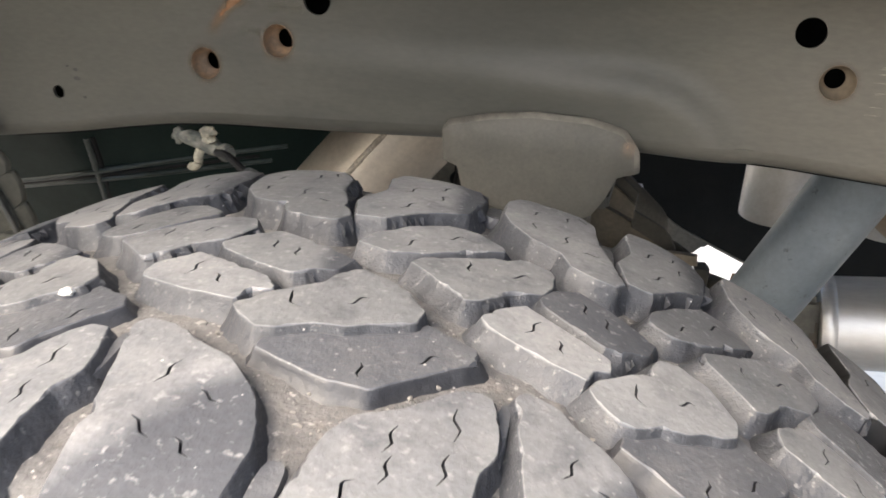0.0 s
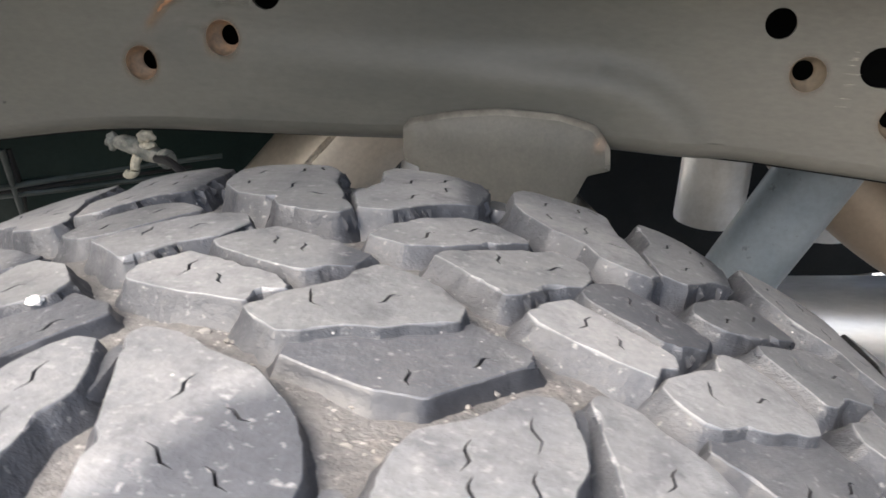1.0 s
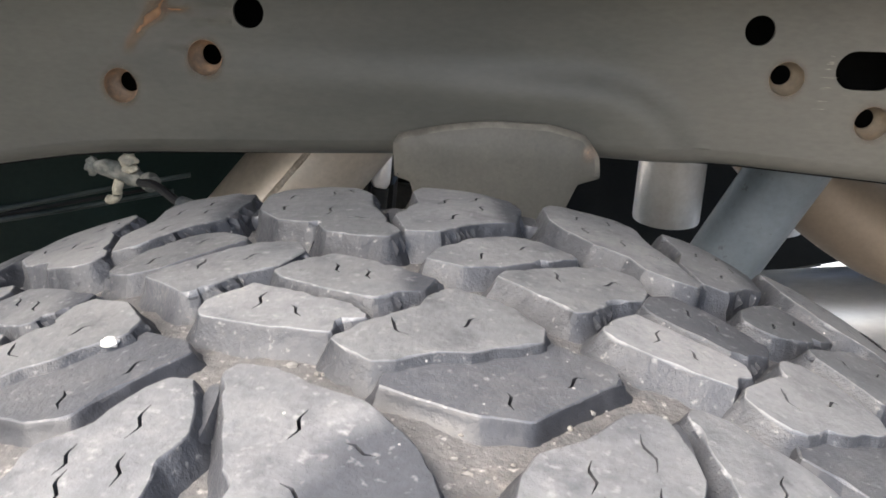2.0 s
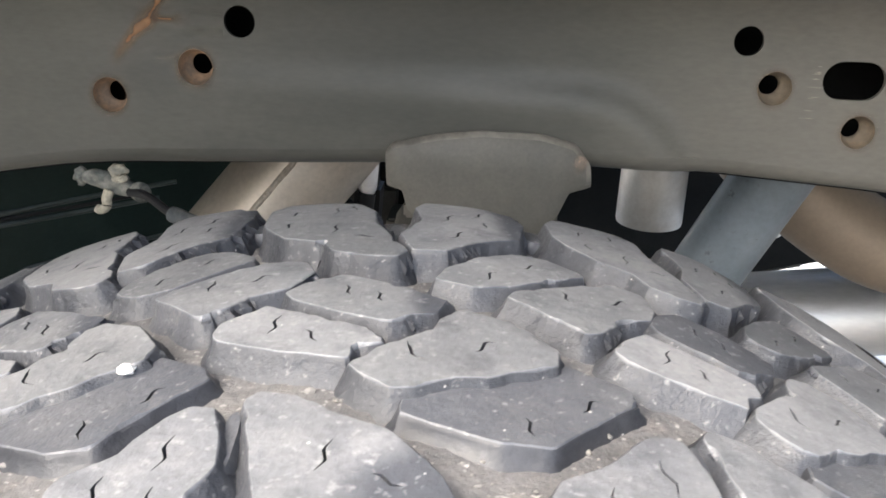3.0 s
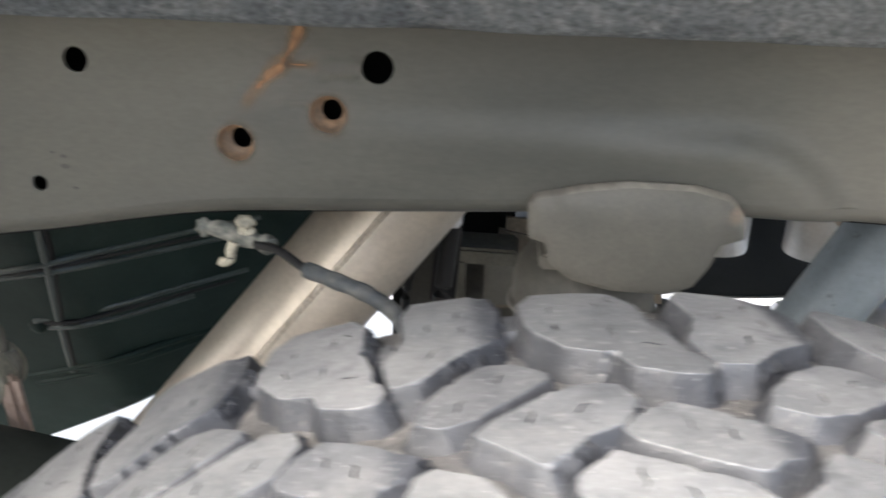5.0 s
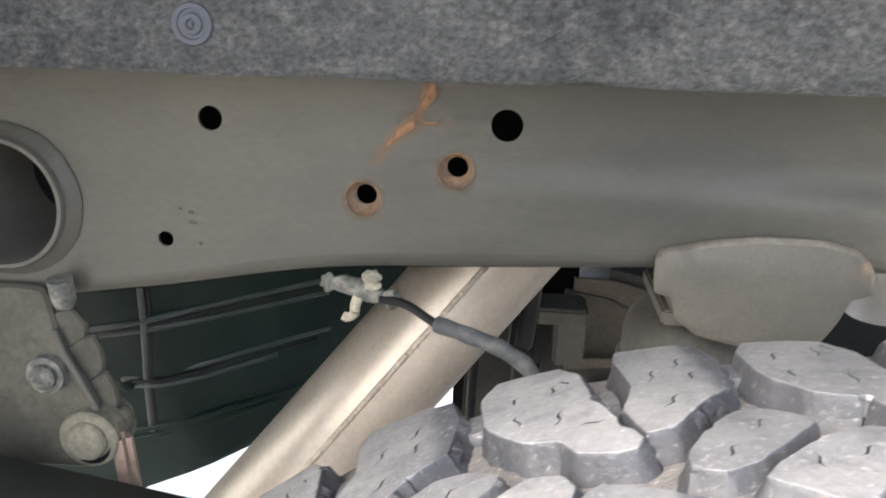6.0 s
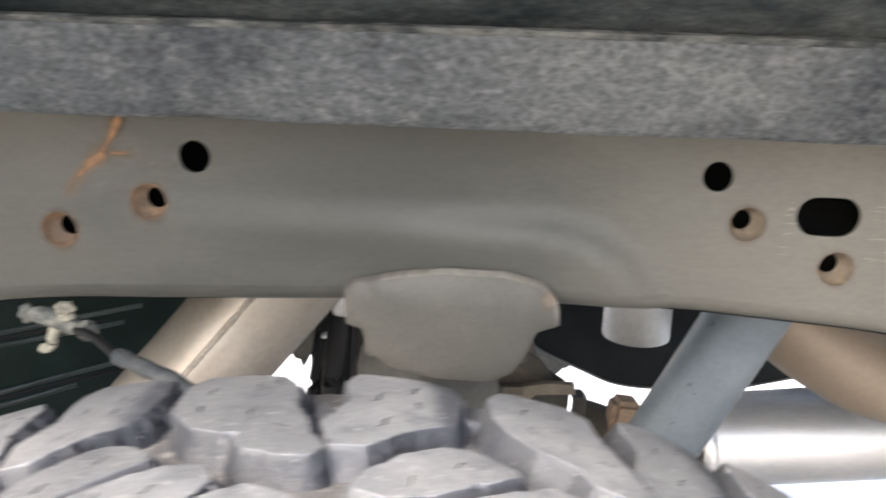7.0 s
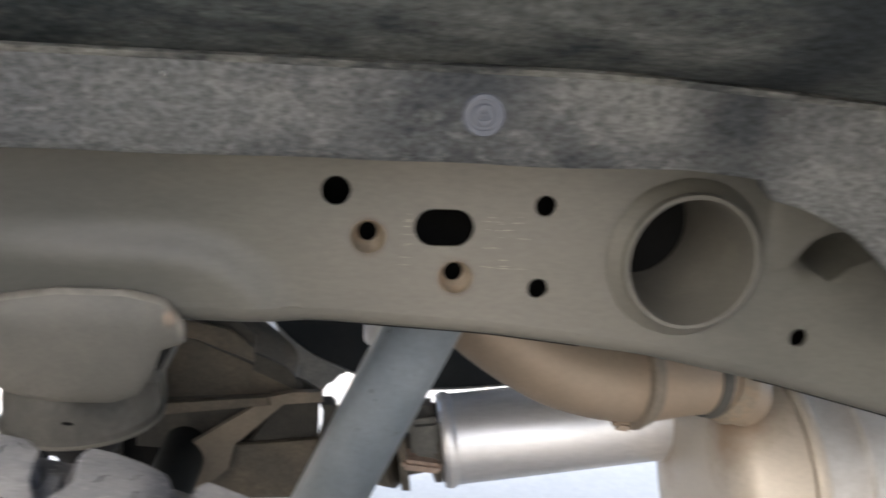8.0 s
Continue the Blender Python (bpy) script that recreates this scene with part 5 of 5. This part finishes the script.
def plastic_tank():
    ob = thing("plastic_tank", (-0.6, 0.75, 0.42), "black ribbed plastic tank with moulded lines", "tank")

    def skin(x, z):
        return 0.53 + 0.6 * (0.608 - z) + 0.75 * max(0.0, x + 0.5)

    def low(x):
        return max(0.22, 0.358 + 0.62 * (x + 0.497) - 0.25 * max(0.0, x + 0.497))
    xs = [-1.15 + 0.03 * i for i in range(31)]
    o = [(x, low(x)) for x in xs] + [(xs[-1], 0.715), (-1.15, 0.715)]
    part("shell", plate(o, [], lambda x, z: (x, skin(x, z), z), lambda x, z: (x, 1.0, z), 0.018, 0.003), BLACK_PLASTIC, ob, "", 60)

    def rib(points, r=0.0038):
        return sweep([(x, skin(x, z) + 0.0018, z) for x, z in points], r, 10, 6)
    for pts in ([(-0.70, 0.560), (-0.575, 0.589), (-0.498, 0.609), (-0.451, 0.614), (-0.384, 0.620), (-0.32, 0.624)], [(-0.70, 0.550), (-0.579, 0.580), (-0.496, 0.598), (-0.429, 0.600), (-0.34, 0.605)],
                [(-0.545, 0.517), (-0.537, 0.524), (-0.470, 0.535), (-0.413, 0.543), (-0.345, 0.551)], [(-0.545, 0.514), (-0.535, 0.511), (-0.500, 0.517), (-0.458, 0.518), (-0.40, 0.527)],
                [(-0.487, 0.655), (-0.497, 0.603), (-0.520, 0.522), (-0.545, 0.429)]):
        part("rib", rib(pts), RIB_SHEEN, ob, "rib with its glossy highlight put into a paler colour", 60)
    # black beads that draw the shade of the moulded grooves
    for pts in ([(-0.70, 0.5555), (-0.577, 0.5845), (-0.497, 0.6035), (-0.44, 0.607), (-0.35, 0.6125)], [(-0.541, 0.5175), (-0.50, 0.5235), (-0.44, 0.530), (-0.36, 0.538)], [(-0.482, 0.655), (-0.492, 0.603), (-0.515, 0.522), (-0.540, 0.429)]):
        part("groove", rib(pts, 0.0030), BLACK_RUBBER, ob, "black bead standing for the shade of a moulded groove", 60)
    for pts in ([(-0.602, 0.415), (-0.496, 0.451), (-0.417, 0.462), (-0.38, 0.467)], [(-0.60, 0.400), (-0.53, 0.425), (-0.47, 0.442), (-0.41, 0.452)]):
        part("rib", rib(pts, 0.004), BLACK_PLASTIC, ob, "faint black rib", 60)
    part("knob", lump((-0.545, skin(-0.545, 0.514), 0.514), (0.010, 0.007, 0.010), 5, 0.2), BLACK_PLASTIC, ob)
    return ob


def spring_hanger():
    ob = thing("spring_hanger", (-0.47, 0.36, 0.54), "dusty olive-grey spring hanger with a round pivot under the rail", "hanger")
    # side plate with a raised slanting edge
    o = [(-0.562, 0.702), (-0.494, 0.702), (-0.488, 0.668), (-0.481, 0.648), (-0.467, 0.622), (-0.456, 0.595), (-0.449, 0.572), (-0.455, 0.556), (-0.47, 0.548), (-0.562, 0.548)]
    part("side_plate", plate(rounded(o, 0.10, 0.012), [], lambda x, z: (x, 0.370, z), lambda x, z: (x, 0.380, z), 0, 0.0025), OLIVE_STEEL, ob)
    part("edge_ridge", sweep([(-0.489, 0.369, 0.668), (-0.482, 0.368, 0.648), (-0.468, 0.367, 0.621), (-0.457, 0.366, 0.595), (-0.451, 0.366, 0.573)], 0.0030, 10, 6), PLATE_PAINT, ob, "pale raised edge", 60)
    # fan of overlapping leaf-shaped tabs behind the edge
    tabs = ([(-0.500, 0.676), (-0.486, 0.682), (-0.477, 0.683), (-0.468, 0.670), (-0.469, 0.657), (-0.482, 0.646), (-0.500, 0.652)], [(-0.488, 0.648), (-0.474, 0.659), (-0.463, 0.662), (-0.457, 0.648), (-0.457, 0.632), (-0.468, 0.622), (-0.488, 0.628)],
            [(-0.474, 0.620), (-0.463, 0.629), (-0.455, 0.632), (-0.449, 0.618), (-0.448, 0.600), (-0.457, 0.588), (-0.474, 0.598)], [(-0.462, 0.588), (-0.450, 0.599), (-0.442, 0.602), (-0.438, 0.590), (-0.441, 0.571), (-0.450, 0.562), (-0.462, 0.568)])
    for k, o in enumerate(tabs):
        o = rounded(o[::-1], 0.12, 0.008)
        part("tab", plate(o, [], lambda x, z: (x, 0.378 + 0.12 * (x + 0.46) - 0.0012 * k, z), lambda x, z: (x, 0.385 + 0.12 * (x + 0.46) - 0.0012 * k, z), 0, 0.0016), OLIVE_STEEL, ob)
    cx, cz = -0.465, 0.582
    pivot = part("pivot", lathe((cx, 0.350, cz), (cx, 0.392, cz), [(0, 0.0), (0, 0.010), (0.0015, 0.0140), (0.004, 0.0158), (0.0065, 0.0160), (0.0068, 0.0220), (0.0085, 0.0236), (0.042, 0.0236)], 40), OLIVE_DIRT, ob, "dirt-caked round washer and bolt head", 30)
    bm = bmesh.new()
    ring = []
    for i in range(15):
        a = radians(-115 + 100 * i / 14)
        w = 0.0018 * math.sin(math.pi * i / 14) + 0.0002
        ring.append([bm.verts.new((cx + r * math.cos(a), 0.3562, cz + r * math.sin(a))) for r in (0.0184 - w, 0.0184 + w)])
    for a, b in zip(ring, ring[1:]):
        bm.faces.new((a[0], a[1], b[1], b[0]))
    part("slot", bm, RAIL_DARK, pivot, "dark crescent slot", 0)
    part("stud", lathe((-0.497, 0.356, 0.632), (-0.497, 0.376, 0.632), [(0, 0.0), (0, 0.007), (0.002, 0.010), (0.006, 0.0105), (0.006, 0.015), (0.02, 0.016)], 24), CLIP_PLASTIC_DARK, ob, "dirt-caked round stud", 30)
    part("bolt", lathe((-0.476, 0.362, 0.712), (-0.476, 0.366, 0.688), [(0, 0.0092), (0.018, 0.0088), (0.023, 0.0070), (0.024, 0.0)], 20), CLIP_PLASTIC_DARK, ob, "dirt-caked bolt end", 40)
    part("strap", block((-0.440, 0.366, 0.556), (0.017, 0.014, 0.062), (0, -5, 0), 0.005), PINK_RUST, ob, "pale rust-pink strap end")
    return ob


def splash_guard():
    ob = thing("splash_guard", (-0.65, 0.30, 0.47), "black plastic splash guard sloping below the rail", "guard")
    o = rounded([(-0.95, 0.656), (-0.474, 0.575), (-0.368, 0.556), (-0.362, 0.545), (-0.40, 0.47), (-0.95, 0.47)], 0.04, 0.03)
    part("panel", plate(o, [], lambda x, z: (x, 0.262, z), lambda x, z: (x, 0.336, z), 0.03, 0.006), GUARD_PLASTIC, ob, "", 50)
    part("rib", block((-0.44, 0.262, 0.538), (0.05, 0.006, 0.010), (0, 10, 0), 0.002), GUARD_PLASTIC, ob)
    part("stay", block((-0.60, 0.350, 0.60), (0.03, 0.06, 0.02), (0, 0, 0), 0.003), RAIL_DARK, ob, "dark mounting stay")
    return ob


def cable():
    ob = thing("sensor_cable", (-0.25, 0.365, 0.72), "dirty white clip and grey sleeved cable under the rail", "cable")
    o = rounded([(-0.274, 0.7155), (-0.265, 0.7125), (-0.256, 0.7095), (-0.248, 0.7060), (-0.240, 0.7055), (-0.234, 0.7090), (-0.235, 0.7155), (-0.242, 0.7200), (-0.252, 0.7235), (-0.265, 0.7255), (-0.275, 0.7225)], 0.14, 0.0035)
    bm = plate(o, [], lambda x, z: (x, 0.3610 + 0.0012 * noise.noise(Vector((x * 190, z * 190, 3))), z), lambda x, z: (x, 0.3690, z), 0.004, 0.0022)
    part("clip_body", bm, CLIP_PLASTIC_DARK, ob, "dirt-caked clip body", 60)
    part("clip_ear", lump((-0.2760, 0.366, 0.7190), (0.0060, 0.0045, 0.0066), 4, 0.5, 3), CLIP_PLASTIC_DARK, ob, "dirt-caked clip ear", 60)
    part("cable_mouth", lathe((-0.2325, 0.3625, 0.7125), (-0.2245, 0.3560, 0.7095), [(0, 0.0060), (0.004, 0.0074), (0.009, 0.0068), (0.009, 0.0040)], 20), CLIP_PLASTIC_DARK, ob, "dirt-caked cable mouth", 50)
    head = part("clip_head", lump((-0.2440, 0.3590, 0.7275), (0.0072, 0.0060, 0.0046), 9, 0.35, 3), CLIP_PLASTIC, ob, "pale clip head", 60)
    part("clip_head_lower", lump((-0.2425, 0.3585, 0.7215), (0.0062, 0.0055, 0.0036), 7, 0.35, 3), CLIP_PLASTIC, head, "", 60)
    part("clip_tail", sweep([(-0.2535, 0.362, 0.7105), (-0.2555, 0.3605, 0.7045), (-0.2560, 0.360, 0.6985), (-0.2610, 0.3605, 0.6950), (-0.2645, 0.361, 0.6960)], lambda t: 0.0040 - 0.0008 * t, 12, 6), CLIP_PLASTIC, ob, "pale bent clip leg", 60)
    path = [(-0.236, 0.358, 0.711), (-0.216, 0.342, 0.714), (-0.194, 0.330, 0.706), (-0.170, 0.318, 0.7035), (-0.147, 0.312, 0.697), (-0.127, 0.310, 0.680), (-0.112, 0.30, 0.64), (-0.10, 0.28, 0.55)]
    part("wire", sweep(path, 0.0032, 10, 8), BLACK_RUBBER, ob)
    part("sleeve", sweep(path[2:], lambda t: 0.0057 + 0.0003 * math.sin(40 * t), 14, 10), CABLE, ob, "grey ribbed sleeve", 60)
    return ob


CLIP_PLASTIC_DARK = material("caked_dirt", (0.13, 0.135, 0.12), 0.85, spots=(0.28, 0.27, 0.23), spot_scale=80, grain=0.3, bump=0.9, bump_scale=250, bump_mm=1.5)


def hose_bundle():
    ob = thing("hose_bundle", (-0.12, 0.75, 0.3), "black hoses and bright pipe fitting behind the tube", "hose")
    part("valve_block", block((-0.123, 0.765, 0.545), (0.031, 0.05, 0.115), (0, 4, 0), 0.006), BLACK_RUBBER, ob, "black valve block")
    part("plug", block((-0.125, 0.765, 0.46), (0.022, 0.04, 0.045), (0, 0, 0), 0.005), BLACK_RUBBER, ob)
    part("hose", sweep([(-0.090, 0.78, 0.955), (-0.095, 0.775, 0.80), (-0.118, 0.77, 0.66), (-0.123, 0.765, 0.58)], 0.014, 20, 6), BLACK_RUBBER, ob)
    part("hose", sweep([(-0.170, 0.885, 0.522), (-0.175, 0.885, 0.49), (-0.186, 0.885, 0.43), (-0.19, 0.885, 0.30)], 0.0065, 14, 6), BLACK_RUBBER, ob)
    part("hose_end", lump((-0.169, 0.885, 0.525), (0.010, 0.010, 0.011), 3, 0.2, 2), BLACK_RUBBER, ob)
    part("elbow", sweep([(-0.166, 0.87, 0.515), (-0.145, 0.80, 0.545), (-0.118, 0.74, 0.585)], 0.0045, 12, 6), ZINC, ob, "pale pipe elbow")
    part("pipe", sweep([(-0.116, 0.72, 0.60), (-0.121, 0.715, 0.555), (-0.125, 0.71, 0.50), (-0.13, 0.71, 0.30)], 0.0105, 16, 6), BLACK_RUBBER, ob, "black pipe")
    part("shroud", block((-0.162, 1.03, 0.38), (0.085, 0.012, 0.26), (0, 2, 0), 0.004), DUSTY_DARK, ob, "dark shroud plate")
    part("fitting", lathe((-0.112, 0.725, 0.650), (-0.117, 0.72, 0.585), [(0, 0.008), (0.012, 0.011), (0.045, 0.011), (0.050, 0.0085), (0.065, 0.008)], 12), BRIGHT_METAL, ob, "bright metal fitting", 30)
    return ob


def cable_bracket():
    ob = thing("hanger_bracket", (-0.2, 0.98, 0.40), "dusty grey ragged bracket plate behind the tube", "bracket")
    o = [(-0.318, 0.60), (-0.27, 0.48), (-0.258, 0.455), (-0.247, 0.454), (-0.244, 0.442), (-0.235, 0.429), (-0.228, 0.428), (-0.222, 0.415), (-0.209, 0.44), (-0.203, 0.485), (-0.185, 0.53), (-0.17, 0.60)]
    part("plate", plate(o, [], lambda x, z: (x, 0.985, z), lambda x, z: (x, 0.992, z), 0, 0.001), GREY_STEEL, ob, "", 30)
    part("stay", block((-0.305, 0.99, 0.76), (0.02, 0.012, 0.39), (0, 0, 0), 0.002), GREY_STEEL, ob)
    return ob


def grit():
    """Stones wedged in the grooves and dust grains on the rubber."""
    rng = random.Random(11)
    bm = bmesh.new()
    turn = pose(0, 0, 0.397, 0, 0, 4.5)
    for i in range(700):
        # most of it lies in the broad groove beside the outer lugs
        u, v = rng.uniform(-0.26, 0.26), rng.uniform(-0.075, -0.028) if i % 3 else rng.uniform(-0.10, 0.12)
        s = rng.choice((0.0004, 0.0005, 0.0006, 0.0008, 0.0010, 0.0015))
        lump(turn @ on_tread(u, v, 0.0004 - groove(v * 1000) / 1000), (s * rng.uniform(0.8, 1.5), s * rng.uniform(0.7, 1.3), s * 0.7), i, 0.5, 1, bm)
    tagged(part("grit", bm, STONE, None, "", 0), "pale grit and tiny stones on the tyre", "grit", kind="stuff")
    chip = lump(turn @ on_tread(-0.0665, -0.023, -0.0006), (0.0025, 0.0021, 0.0013), 5, 0.4, 3)
    tagged(part("stone_chip", chip, WHITE_STONE, None, "", 60), "small white stone chip lying on the tread", "stone")


ground()
overhead_screen()
sky_screen()
frame_rail()
wheel_liner()
bump_stop()
steel_tube()
shock_absorber()
exhaust()
muffler()
drive_shaft()
axle()
far_rail()
heat_shield()
plastic_tank()
spring_hanger()
splash_guard()
cable()
hose_bundle()
cable_bracket()
tyre()
grit()
